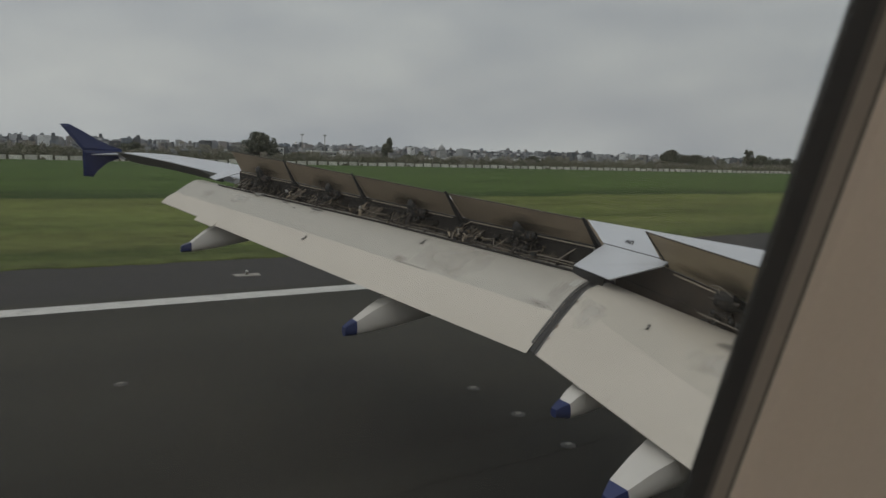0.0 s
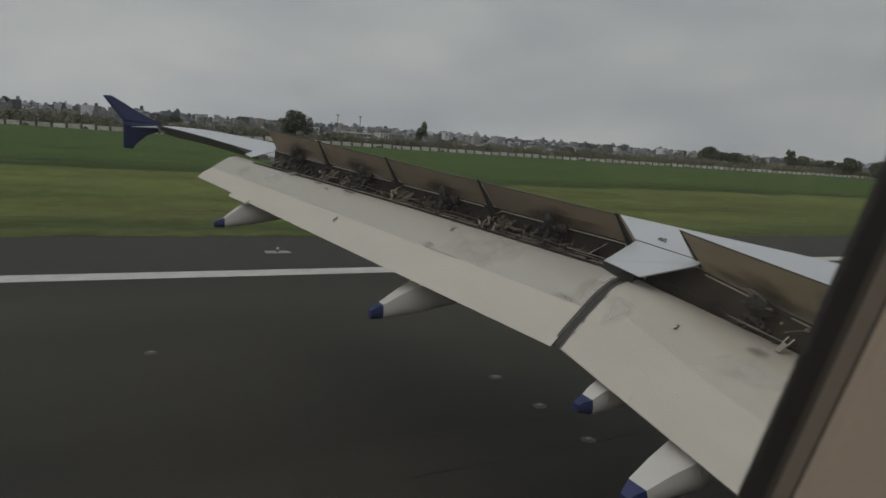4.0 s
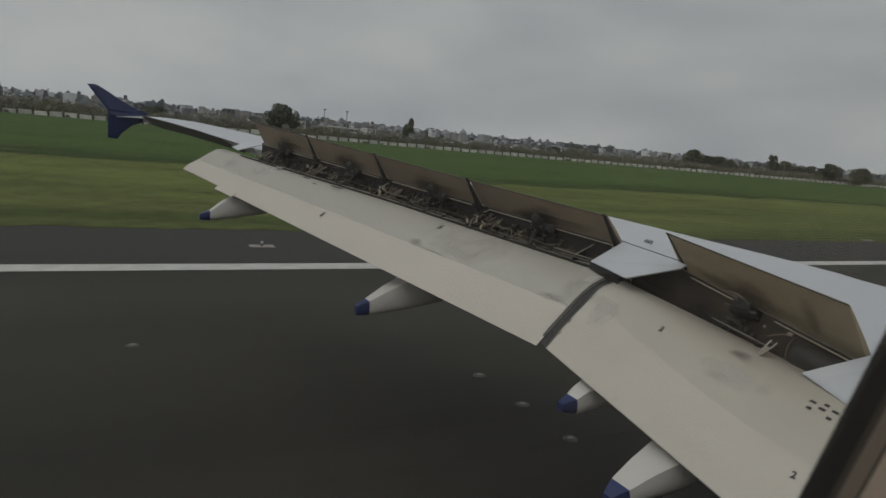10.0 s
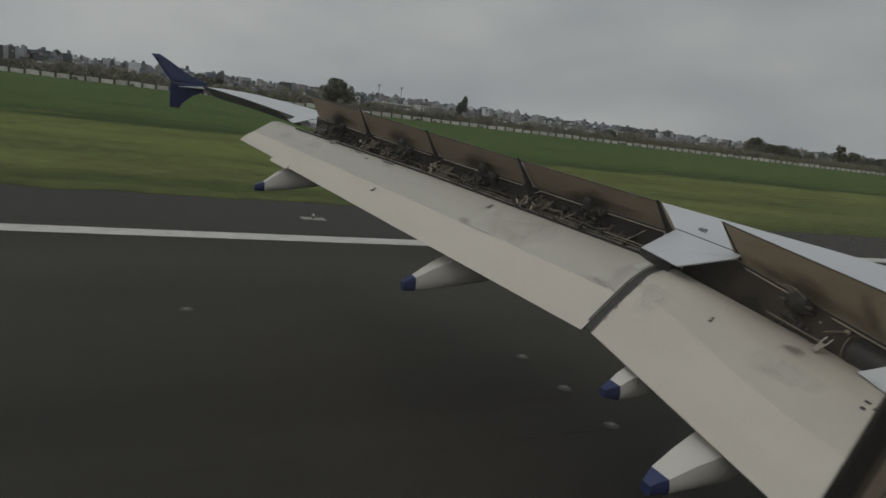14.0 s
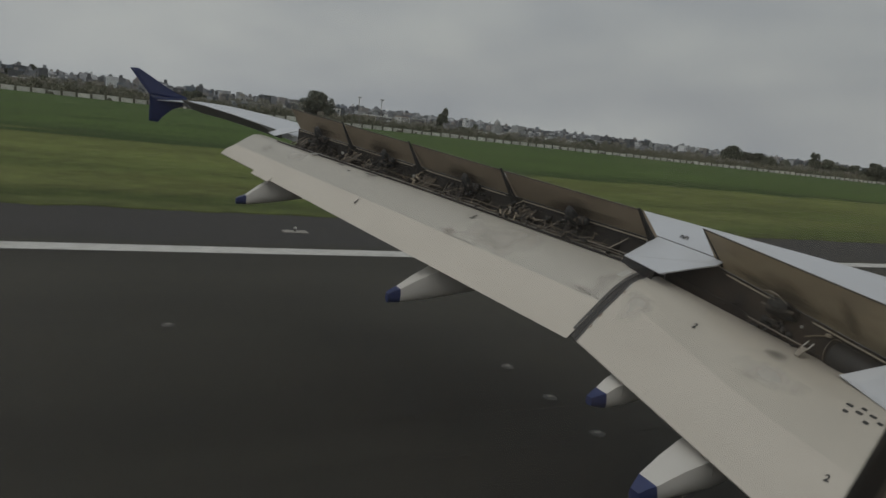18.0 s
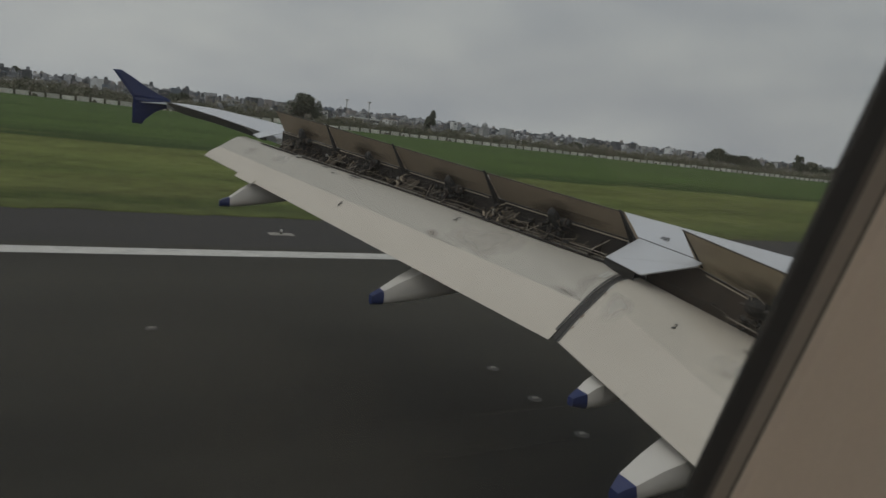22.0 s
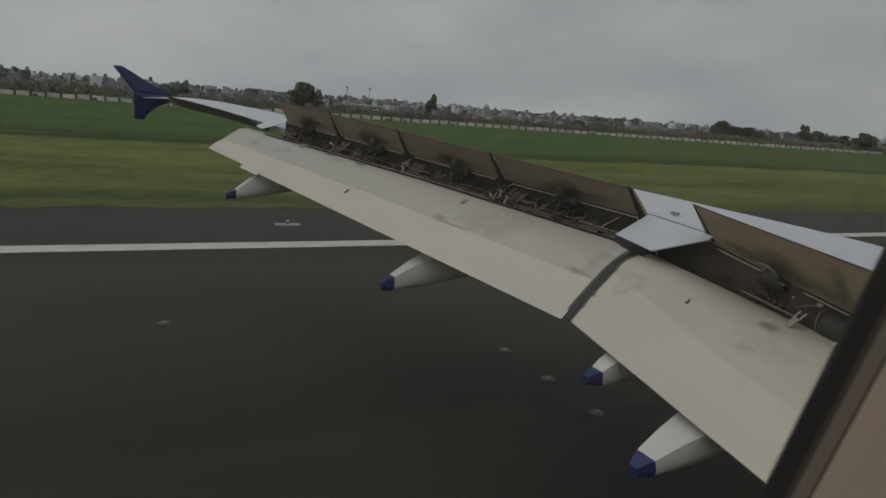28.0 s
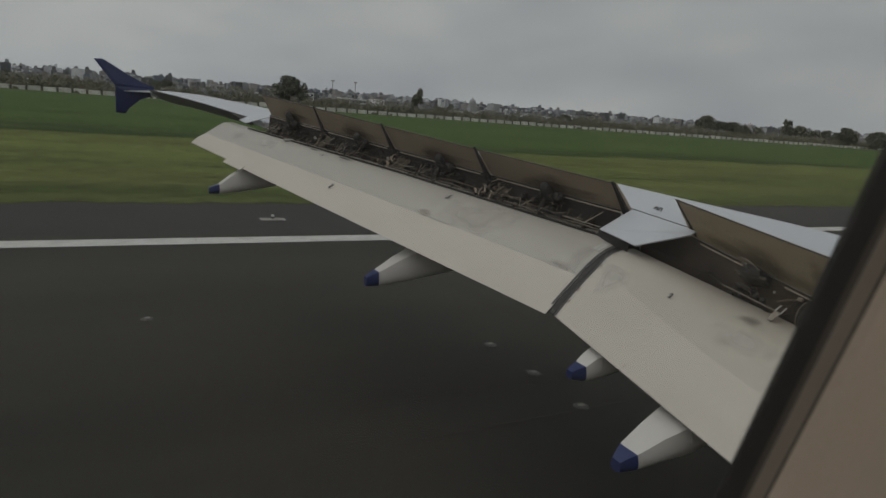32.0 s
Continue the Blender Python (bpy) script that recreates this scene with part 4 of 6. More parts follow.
# ---------------------------------------------------------------- the open bay under the spoilers
def bay(s, f, g):
    """A place in the bay: f from the flap lip (0) to the spoiler hinge (1), g metres up from the line between them."""
    a, b = Vector((-s, y_top(s), z_top(s))), Vector((-s, y_hinge(s), z_hinge(s) - 0.02))
    return a.lerp(b, f) + Vector((0, 0, g))


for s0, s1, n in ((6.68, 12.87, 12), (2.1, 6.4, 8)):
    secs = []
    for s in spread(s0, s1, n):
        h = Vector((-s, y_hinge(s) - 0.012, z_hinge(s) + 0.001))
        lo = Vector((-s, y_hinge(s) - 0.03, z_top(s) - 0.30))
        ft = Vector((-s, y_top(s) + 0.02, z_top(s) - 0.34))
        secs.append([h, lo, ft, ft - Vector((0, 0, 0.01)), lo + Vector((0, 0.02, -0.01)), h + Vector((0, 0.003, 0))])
    part("rear_spar", loft(secs), M_SPAR if s0 > 6 else M_SPAR_IN, airliner, "greasy spar wall in the open bay, shade in its dark colour")

rnd = random.Random(11)


def along(f, g, s0, s1, r, mat, name, wob=0.0, n=14):
    pts = [bay(s, f + wob * rnd.uniform(-1, 1), g + wob * 0.3 * rnd.uniform(-1, 1)) for s in spread(s0, s1, n)]
    return part(name, tube(pts, r), mat, airliner)


# long lines and rails
along(0.06, 0.005, 6.72, 12.8, 0.012, M_SPAR, "lip_rail")
along(0.16, -0.03, 6.72, 12.8, 0.016, M_MECH, "lip_rail")
along(0.26, -0.06, 6.72, 12.7, 0.012, M_SPAR, "hydraulic_line")
along(0.40, -0.05, 6.75, 9.8, 0.005, M_PIPE, "hydraulic_line", 0.02)
along(0.46, -0.08, 7.2, 12.5, 0.006, M_MECH, "hydraulic_line", 0.03)
along(0.58, -0.06, 7.0, 11.0, 0.004, M_BRASS, "hydraulic_line", 0.04)
along(0.34, 0.0, 4.73, 5.25, 0.006, M_PIPE, "lip_rail")
along(0.75, -0.14, 4.3, 6.3, 0.006, M_SPAR, "hydraulic_line", 0.02)
# pale seal strip under every spoiler
for s0, s1 in ((6.63, 8.2), (8.45, 9.8), (10.05, 11.3), (11.5, 12.8), (4.15, 4.82), (5.02, 5.68)):
    pts = [Vector((-s, y_hinge(s) - 0.035, z_hinge(s) - 0.018)) for s in spread(s0, s1, 4)]
    part("spoiler_seal_strip", tube(pts, 0.0065), M_HINGE_SEAL, airliner, "tan seal strip along the spoiler hinge")


def rounded(pts, n=4):
    """A smooth run through the points."""
    p = [pts[0], *pts, pts[-1]]
    out = []
    for i in range(1, len(p) - 2):
        a, b, c, d = p[i - 1], p[i], p[i + 1], p[i + 2]
        for k in range(n):
            t = k / n
            out.append(0.5 * (2 * b + (c - a) * t + (2 * a - 5 * b + 4 * c - d) * t * t + (3 * b - a - 3 * c + d) * t ** 3))
    return out + [Vector(pts[-1])]


def hinge_bracket(s, h, w=0.085):
    """A dark lug that stands on a spoiler's underside, with its bolt."""
    base = Vector((-s, y_hinge(s) - 0.03, z_hinge(s) - 0.03))
    o = off(min(max(s, 6.6), 12.9)) if s > 6.4 else (-0.40, 0.37)
    d = Vector((0, *o)).normalized()
    nrm = Vector((0, -d.z, d.y))
    if nrm.y > 0:
        nrm = -nrm
    prof = [(-0.10, 0.05), (0.0, 0.10), (h * 0.5, 0.095), (h * 0.8, 0.075), (h * 0.95, 0.045), (h, 0.0), (0.0, -0.01), (-0.10, 0.0)]
    secs = [[base + Vector((sx * w * (1.0 - 0.35 * max(0.0, a / h)), 0, 0)) + d * a * (1.0 - 0.22 * sx * sx if a > 0 else 1.0) + nrm * b * (1.0 - 0.35 * sx * sx) for a, b in prof] for sx in (-1.0, -0.75, -0.3, 0.3, 0.75, 1.0)]
    ob = part("hinge_bracket", loft(secs), M_BLACK, airliner, "dark actuator bracket under a spoiler")
    part("bracket_bolt", tube([base + Vector((-w - 0.02, -0.08, 0)), base + Vector((w + 0.02, -0.08, 0))], 0.014, n=8), M_MECH, ob)
    return ob


def actuator(s):
    """A hydraulic jack from the spar to the spoiler bracket: body, rod, hoses and clevis."""
    a, b = bay(s, 0.35, -0.14), Vector((-s, y_hinge(s) - 0.10, z_hinge(s) + 0.02))
    body = part("spoiler_actuator", tube([a, a.lerp(b, 0.1), a.lerp(b, 0.62), a.lerp(b, 0.66)], [0.025, 0.034, 0.034, 0.025], n=10), M_SPAR, airliner, "greasy hydraulic spoiler actuator", smooth=True)
    part("actuator_rod", tube([a.lerp(b, 0.6), b], 0.013, n=8), M_MECH, body)
    for k in range(4):
        dx = rnd.uniform(0.06, 0.34) * (1 if k % 2 else -1)
        p0 = a + Vector((rnd.uniform(-0.05, 0.05), -0.05, 0.02))
        p3 = bay(s + dx, rnd.uniform(0.3, 0.7), rnd.uniform(-0.12, -0.02))
        up = 0.10 if s > 6.4 else 0.02
        p1 = p0.lerp(p3, 0.3) + Vector((0, -0.03, rnd.uniform(0.0, up)))
        p2 = p0.lerp(p3, 0.7) + Vector((0, -0.03, rnd.uniform(0.0, up)))
        part("hydraulic_hose", tube([p0, p1, p2, p3], 0.005), rnd.choice((M_PIPE, M_MECH, M_BLACK, M_BRASS)), body)
    part("manifold", box(tuple(a + Vector((-0.09, -0.03, -0.05))), tuple(a + Vector((0.06, 0.05, 0.05))), bevel=0.02), M_SPAR, body)


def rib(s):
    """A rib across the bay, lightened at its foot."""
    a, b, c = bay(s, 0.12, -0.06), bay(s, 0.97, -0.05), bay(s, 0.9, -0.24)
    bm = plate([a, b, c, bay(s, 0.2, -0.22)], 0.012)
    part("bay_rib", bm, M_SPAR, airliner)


for s, h in ((7.47, 0.19), (9.0, 0.19), (10.55, 0.17), (12.15, 0.22)):
    hinge_bracket(s, h)
    actuator(s)
hinge_bracket(5.08, 0.13, 0.13)
for s in (6.95, 7.8, 8.33, 8.7, 9.4, 9.93, 10.25, 11.0, 11.42, 11.8, 12.5, 4.4):
    rib(s)


# struts, clips and boxes
for k in range(226):
    s = min(12.7, max(6.85, rnd.choice((7.35, 7.6, 8.1, 8.3, 9.0, 9.25, 9.9, 10.5, 10.8, 11.5, 12.1)) + rnd.gauss(0, 0.13))) if k < 200 else rnd.uniform(4.3, 5.75)
    f = rnd.uniform(0.3, 0.85)
    p = bay(s, f, rnd.uniform(-0.12, 0.0) - (0.13 if s < 6.4 else 0.0))
    kind = k % 4
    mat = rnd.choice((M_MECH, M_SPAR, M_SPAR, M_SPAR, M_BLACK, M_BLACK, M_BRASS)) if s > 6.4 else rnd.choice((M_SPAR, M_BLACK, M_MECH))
    if kind == 0:
        q = p + Vector((rnd.uniform(-0.10, 0.10), rnd.uniform(0.0, 0.08), rnd.uniform(-0.03, 0.05)))
        bend = Vector((rnd.uniform(-0.05, 0.05), rnd.uniform(-0.05, 0.0), rnd.uniform(0.0, 0.05)))
        part("bay_strut", tube(rounded([p, p.lerp(q, 0.35) + bend, p.lerp(q, 0.75) + bend * 0.8, q], 3), rnd.uniform(0.003, 0.007)), mat, airliner)
    elif kind == 1:
        w = rnd.uniform(0.012, 0.045)
        part("bay_clip", box(tuple(p - Vector((w, 0.012, 0.012))), tuple(p + Vector((w, 0.012, 0.022))), bevel=0.004), mat, airliner)
    elif kind == 2:
        q = p + Vector((rnd.uniform(-0.3, 0.3), 0.05, rnd.uniform(-0.03, 0.05)))
        part("bay_hose", tube(rounded([p, p.lerp(q, 0.3) + Vector((0, -0.04, -0.05)), p.lerp(q, 0.7) + Vector((0, -0.03, -0.05)), q]), 0.004), mat, airliner)
    else:
        part("pipe_union", tube([p - Vector((0.05, 0, 0.01)), p - Vector((0.015, 0, 0)), p + Vector((0.015, 0, 0)), p + Vector((0.05, 0, 0.01))], [0.006, 0.013, 0.013, 0.006], n=8), mat, airliner)
# brighter cluster of fittings near the second spoiler gap
for k in range(9):
    p = bay(8.05 + rnd.uniform(-0.28, 0.35), rnd.uniform(0.35, 0.8), rnd.uniform(-0.08, 0.0))
    part("valve_fitting", box(tuple(p - Vector((0.02, 0.012, 0.015))), tuple(p + Vector((rnd.uniform(0.01, 0.05), 0.012, 0.02))), bevel=0.006), rnd.choice((M_PIPE, M_PIPE, M_BRASS, M_MECH)), airliner)
# jumble of tan straps at the gaps between the spoilers
for s0, count, width in ((8.16, 24, 0.20), (9.76, 9, 0.12), (11.3, 7, 0.12)):
    for k in range(count):
        p = bay(s0 + rnd.gauss(0, width * 0.55), rnd.uniform(0.30, 0.86), rnd.uniform(-0.07, 0.0))
        a = rnd.uniform(0, math.pi)
        d = Vector((math.cos(a), math.sin(a) * 0.6, math.sin(a) * 0.7)) * rnd.uniform(0.03, 0.085)
        w = Vector((-d.y, d.x, 0.2 * d.x)).normalized() * rnd.uniform(0.006, 0.013)
        sag = Vector((0, -0.012, 0.018))
        part("strap", loft([[p - d - w, p - d + w, p - d + w - sag * 0.3, p - d - w - sag * 0.3], [p + sag - w, p + sag + w, p + sag * 0.7 + w, p + sag * 0.7 - w], [p + d - w, p + d + w, p + d + w - sag * 0.3, p + d - w - sag * 0.3]]), rnd.choice((M_STRAP, M_STRAP, M_BAY_TAN, M_PIPE)), airliner, "tan primed strap")
# greasy valve bodies crowded round every jack
for s0 in (7.47, 9.0, 10.55, 12.15, 5.03):
    for k in range(16):
        c = bay(s0 + rnd.gauss(0.03, 0.12), rnd.uniform(0.5, 0.95), (rnd.uniform(-0.05, 0.03) if s0 > 6 else rnd.uniform(-0.10, -0.03)))
        r, ln = rnd.uniform(0.010, 0.026), rnd.uniform(0.015, 0.05)
        ax = Vector((rnd.uniform(-1, 1), rnd.uniform(-0.6, 0.6), rnd.uniform(-0.5, 0.5))).normalized() * ln
        part("valve_body", tube([c - ax, c - ax * 0.8, c - ax * 0.1, c, c + ax * 0.75, c + ax], [r * 0.5, r, r * 0.9, r * 1.1, r * 0.95, r * 0.4], n=9), rnd.choice((M_BLACK, M_BLACK, M_SPAR)), airliner, "dark greasy valve body", smooth=True)
    for k in range(5):
        c = bay(s0 + rnd.gauss(0.02, 0.12), rnd.uniform(0.45, 0.85), -0.02 if s0 > 6 else -0.07)
        r, a0 = (rnd.uniform(0.025, 0.05) if s0 > 6 else rnd.uniform(0.012, 0.026)), rnd.uniform(0, 6.28)
        pts = [c + Vector((r * math.cos(a0 + j * 0.55), r * 0.45 * math.sin(a0 + j * 0.55) - 0.03, r * 0.8 * math.sin(a0 + j * 0.55))) for j in range(5 + k % 3)]
        part("pipe_loop", tube(pts, 0.003, n=6), rnd.choice((M_PIPE, M_PIPE_PALE, M_PIPE)) if s0 > 6 else M_PIPE, airliner, "thin bent hydraulic pipe", smooth=True)
# pale wires over the inner bracket
for ds in (0.0, -0.03):
    b0 = Vector((-5.10 + ds, y_hinge(5.08) - 0.16, z_hinge(5.08) + 0.09))
    part("bonding_wire", tube([b0, b0 + Vector((0.003, -0.006, -0.025)), b0 + Vector((0.008, 0.0, -0.055))], 0.003, n=6), M_PIPE_PALE, airliner, "pale bonding wire")
b0 = Vector((-5.21, y_hinge(5.08) - 0.15, z_hinge(5.08) + 0.075))
part("bonding_wire", tube(rounded([b0, b0 + Vector((0.06, -0.01, 0.022)), b0 + Vector((0.14, -0.01, 0.01)), b0 + Vector((0.21, 0.03, -0.05))]), 0.004, n=6), M_PIPE_PALE, airliner, "pale edge over the bracket")
# tan primed panels with black discs for their holes' shade, pale looping pipes and dark valve housings
for s, w, f0, f1 in ((8.12, 0.15, 0.6, 0.98), (9.72, 0.20, 0.5, 0.98), (11.3, 0.12, 0.6, 0.98)):
    drop = -0.075
    pan = part("bay_panel", plate([bay(s - w / 2, f0, drop - 0.05), bay(s + w / 2, f0, drop - 0.05), bay(s + w / 2, f1, drop), bay(s - w / 2, f1, drop)], 0.006), M_BAY_TAN, airliner, "tan primed panel in the open bay")
    for q in (-0.25, 0.22):
        c0 = bay(s + q * w, lerp(f0, f1, 0.5), drop - 0.018)
        part("lightening_hole", tube([c0, c0 + Vector((0, -0.004, 0.007))], 0.028, n=12), M_BLACK, pan)
def pipe_run(places, r, mat, name="hydraulic_pipe", label="pale bent hydraulic pipe"):
    return part(name, tube(rounded([bay(*q) for q in places], 5), r, n=7), mat, airliner, label)


# hoses that hang in loops below each jack, cross pipes and a fork at every gap
for s in (7.47, 9.0, 10.55, 12.15):
    pipe_run([(s + 0.34, 0.92, -0.06), (s + 0.33, 0.62, -0.09), (s + 0.27, 0.40, -0.10), (s + 0.10, 0.30, -0.10), (s - 0.02, 0.36, -0.09)], 0.0045, M_PIPE_PALE)
    pipe_run([(s - 0.10, 0.90, -0.06), (s - 0.16, 0.55, -0.08), (s - 0.24, 0.36, -0.10), (s - 0.36, 0.42, -0.09), (s - 0.40, 0.80, -0.07)], 0.004, M_PIPE)
    pipe_run([(s + 0.20, 0.86, -0.05), (s + 0.22, 0.60, -0.05), (s + 0.15, 0.44, -0.06), (s + 0.08, 0.50, -0.06)], 0.005, M_MECH)
    pipe_run([(s + 0.46, 0.44, -0.08), (s + 0.36, 0.36, -0.08), (s - 0.30, 0.34, -0.09), (s - 0.44, 0.40, -0.08)], 0.004, M_PIPE)
    # a pale V bracket inboard of the jack
    for ds, f in ((0.14, 0.86), (0.36, 0.80)):
        part("bracket_arm", tube([bay(s + 0.24, 0.34, -0.04), bay(s + ds, f, -0.03)], 0.004), M_PIPE_PALE, airliner, "pale bracket arm")
for s in (8.12, 9.74, 11.28, 12.62):
    pale = M_BAY_TAN if s > 9 else M_PIPE
    for k in range(2):
        base, tip = bay(s - 0.10 + 0.10 * k, 0.36, -0.05), bay(s - 0.13 + 0.10 * k, 0.88, -0.03)
        part("rib_arm", plate([base + Vector((-0.016, 0, 0)), base + Vector((0.016, 0, 0)), tip + Vector((0.014, 0, 0)), tip + Vector((-0.014, 0, 0))], 0.014), pale, airliner, "tan primed rib arm")
    part("bolt_head", tube([bay(s + 0.14, 0.62, -0.02), bay(s + 0.14, 0.55, -0.01)], 0.022, n=8), M_ALU, airliner, "bright bolt head")
    pipe_run([(s - 0.30, 0.70, -0.06), (s - 0.15, 0.56, -0.04), (s + 0.05, 0.60, -0.04), (s + 0.22, 0.74, -0.05)], 0.004, M_PIPE_PALE)
pipe_run([(6.86, 0.90, -0.02), (6.93, 0.40, -0.02)], 0.006, M_PIPE_PALE, "bay_stay", "pale diagonal stay")
pipe_run([(6.75, 0.42, -0.03), (7.05, 0.42, -0.03), (7.2, 0.44, -0.04)], 0.005, M_PIPE_PALE)
for s in (7.34, 8.86, 10.42, 12.02):
    c = Vector((-s, y_hinge(s) - 0.09, z_hinge(s) - 0.02))
    secs = [[c + Vector((x, r * math.cos(a) * 0.8, r * math.sin(a))) for a in (2 * math.pi * j / 10 for j in range(10))] for x, r in ((-0.09, 0.02), (-0.07, 0.045), (-0.02, 0.05), (0.03, 0.04), (0.07, 0.044), (0.09, 0.02))]
    ob = part("valve_housing", loft(secs), M_BLACK, airliner, "dark greasy valve housing", smooth=True)
    for k in (-1, 1):
        part("housing_flange", tube([c + Vector((k * 0.05 - 0.008, 0, 0)), c + Vector((k * 0.05 + 0.008, 0, 0))], 0.052, n=12), M_MECH, ob)
# dark end seals between the spoilers
for s in (8.33, 9.93, 11.42, 6.585):
    h = Vector((-s, y_hinge(s) + 0.01, z_hinge(s) - 0.06))
    o = off(s)
    t = Vector((-s, y_hinge(s) + o[0] * 1.02, z_hinge(s) + o[1] * 1.03))
    d = (t - h).normalized()
    nrm = Vector((0, -abs(d.z), -abs(d.y)))
    secs = [[h.lerp(t, f) + Vector((sx, 0, 0)) + nrm * o2 for sx, o2 in ((-w, 0.0), (w, 0.0), (w, 0.03 * (1 - f) + 0.012), (-w, 0.03 * (1 - f) + 0.012))] for f, w in ((0, 0.05), (0.3, 0.035), (0.7, 0.022), (1.0, 0.018))]
    part("spoiler_end_seal", loft(secs), M_BLACK, airliner, "black seal at a spoiler's end")
h, t = Vector((-5.752, y_hinge(5.75) - 0.02, z_hinge(5.75) + 0.03)), Vector((-5.765, y_hinge(5.75) - 0.305, z_hinge(5.75) + 0.335))
part("spoiler_end_seal", tube([h, h.lerp(t, 0.5), t], [0.016, 0.008, 0.006], n=6), M_BLACK, airliner, "black seal at a spoiler's end")
# Added black plate: stands in for the gap's shade, hides the flap noses.
part("kink_gap_seal", plate([(-6.28, 4.45, 3.235), (-6.72, 4.43, 3.24), (-6.70, 4.46, 3.40), (-6.22, 4.43, 3.365)], 0.01), M_BLACK, airliner, "black plate added for the shade under the fixed panel")
# forked link that holds the inner flap, on a dark greasy patch
fork = part("flap_link", plate([bay(4.685, 0.05, 0.006), bay(4.722, 0.05, 0.006), bay(4.731, 0.30, 0.008), bay(4.676, 0.30, 0.008)], 0.008), M_PIPE_PALE, airliner, "pale forked flap link")
for sa, sb in ((4.676, 4.684), (4.723, 4.731)):
    part("prong", plate([bay(sa, 0.30, 0.008), bay(sb, 0.30, 0.008), bay(sb, 0.49, 0.008), bay(sa, 0.49, 0.008)], 0.008), M_LINE, fork)
part("link_pin", tube([bay(4.665, 0.44, 0.006), bay(4.742, 0.44, 0.006)], 0.006, n=8), M_MECH, fork)
part("flap_stain", flap_patch(4.66, 4.90, 0.84, 1.02, 0.0036, 4, 4), M_GREASE, inner_flap, "dark greasy patch at the flap link")
# dark duct with a thin pale rim, and a tan fitting beside it
duct = part("air_duct", tube([bay(s, 0.72, -0.06) for s in (4.575, 4.55, 4.3, 4.0)], [0.085, 0.105, 0.105, 0.105], n=18), M_BLACK, airliner, "dark round duct in the open bay", smooth=True)
c = bay(4.58, 0.72, -0.06)
part("duct_rim", tube([c + Vector((0, 0.108 * math.cos(a), 0.108 * math.sin(a))) for a in (k * math.pi / 9 for k in range(19))], 0.005, n=6), M_PIPE, duct)
p = bay(4.665, 0.87, 0.0)
part("valve_fitting", box(tuple(p - Vector((0.03, 0.012, 0.014))), tuple(p + Vector((0.02, 0.014, 0.014))), bevel=0.008), M_STRAP, airliner, "tan fitting beside the duct")
pipe_run([(4.80, 0.62, -0.02), (4.74, 0.75, -0.01), (4.69, 0.85, -0.01)], 0.007, M_BRASS, "bay_stay", "brown stay rod")
part("bolt_head", tube([bay(4.865, 0.76, -0.01), bay(4.865, 0.74, 0.005)], 0.012, n=8), M_ALU, airliner, "bright bolt head")
p = flap_point(11.75, 0.99, 0.0)[0]
part("clevis_arm", box(tuple(p + Vector((-0.05, -0.03, 0.0))), tuple(p + Vector((0.06, 0.10, 0.03))), bevel=0.006), M_ALU, airliner)
# small lifting marks on the kink panel and the panel joint
for k in range(2):
    s = 6.60 + 0.062 * k
    y = 5.13
    part("hoist_eye", tube([(-s - 0.024, y - 0.025, 3.575), (-s - 0.015, y + 0.012, 3.605), (-s + 0.010, y + 0.008, 3.602), (-s + 0.024, y - 0.025, 3.575)], 0.007), M_BLACK, airliner)
part("kink_panel_joint", plate([(-6.54, 4.690, 3.610), (-5.70, 4.690, 3.554), (-5.70, 4.672, 3.5525), (-6.54, 4.672, 3.6085)], -0.004), M_SEAL, airliner)

# main wheels that carry the wing
part("gear_strut", tube([(-3.8, 6.2, 0.55), (-3.8, 6.2, 1.4), (-3.75, 6.25, 2.9)], [0.07, 0.10, 0.14], n=12), M_ALU, airliner, "steel main gear strut", smooth=True)
for x in (-4.25, -3.35):
    prof = [(-0.2, 0.30), (-0.2, 0.5), (-0.12, 0.575), (0.12, 0.575), (0.2, 0.5), (0.2, 0.30)]
    secs = [[(x + a, 6.2 + r * math.cos(t), 0.577 + r * math.sin(t)) for a, r in prof] for t in (2 * math.pi * k / 24 for k in range(25))]
    part("tyre", loft(secs, caps=False), M_BLACK, airliner, smooth=True)
    part("rim", tube([(x - 0.16, 6.2, 0.577), (x + 0.16, 6.2, 0.577)], 0.30, n=20), M_ALU, airliner)

# ---------------------------------------------------------------- runway details
M_DULL = material("scuffed_light_rim", (0.085, 0.082, 0.075), 0.7, vary=0.2, scale=8, fine=60, bump=0.1)
for x, y in ((-12.14, 6.80), (-10.66, 6.80), (-9.26, 6.75), (-15.23, 0.83)):
    ob = thing("touchdown_light", "small pale inset light in the runway asphalt", "runway light", "touchdown lights", (x, y, 0))
    bm = bmesh.new()
    bmesh.ops.create_cone(bm, cap_ends=True, segments=16, radius1=0.13, radius2=0.10, depth=0.02, matrix=Matrix.Translation((x, y, 0.012)))
    part("rim", bm, M_DULL, ob)
    part("lens", box((x - 0.03, y - 0.05, 0.022), (x + 0.03, y + 0.05, 0.032), bevel=0.01), M_PAD, ob)
for k in range(-6, 7):
    x, y = -26.2, 5.8 + 60 * k
    ob = thing("edge_light", "runway edge light on a pale concrete pad in the shoulder", "runway light", "runway edge lights", (x, y, 0))
    part("pad", box((x - 0.26, y - 0.46, -0.02), (x + 0.26, y + 0.46, 0.012), bevel=0.008), M_PAD, ob, "pale concrete pad")
    part("stem", tube([(x, y, 0.01), (x, y, 0.09)], [0.05, 0.035], n=8), M_MECH, ob)
    part("dome", tube([(x, y, 0.09), (x, y, 0.11), (x, y, 0.16), (x, y, 0.19)], [0.04, 0.06, 0.05, 0.012], n=10), M_ALU, ob, smooth=True)
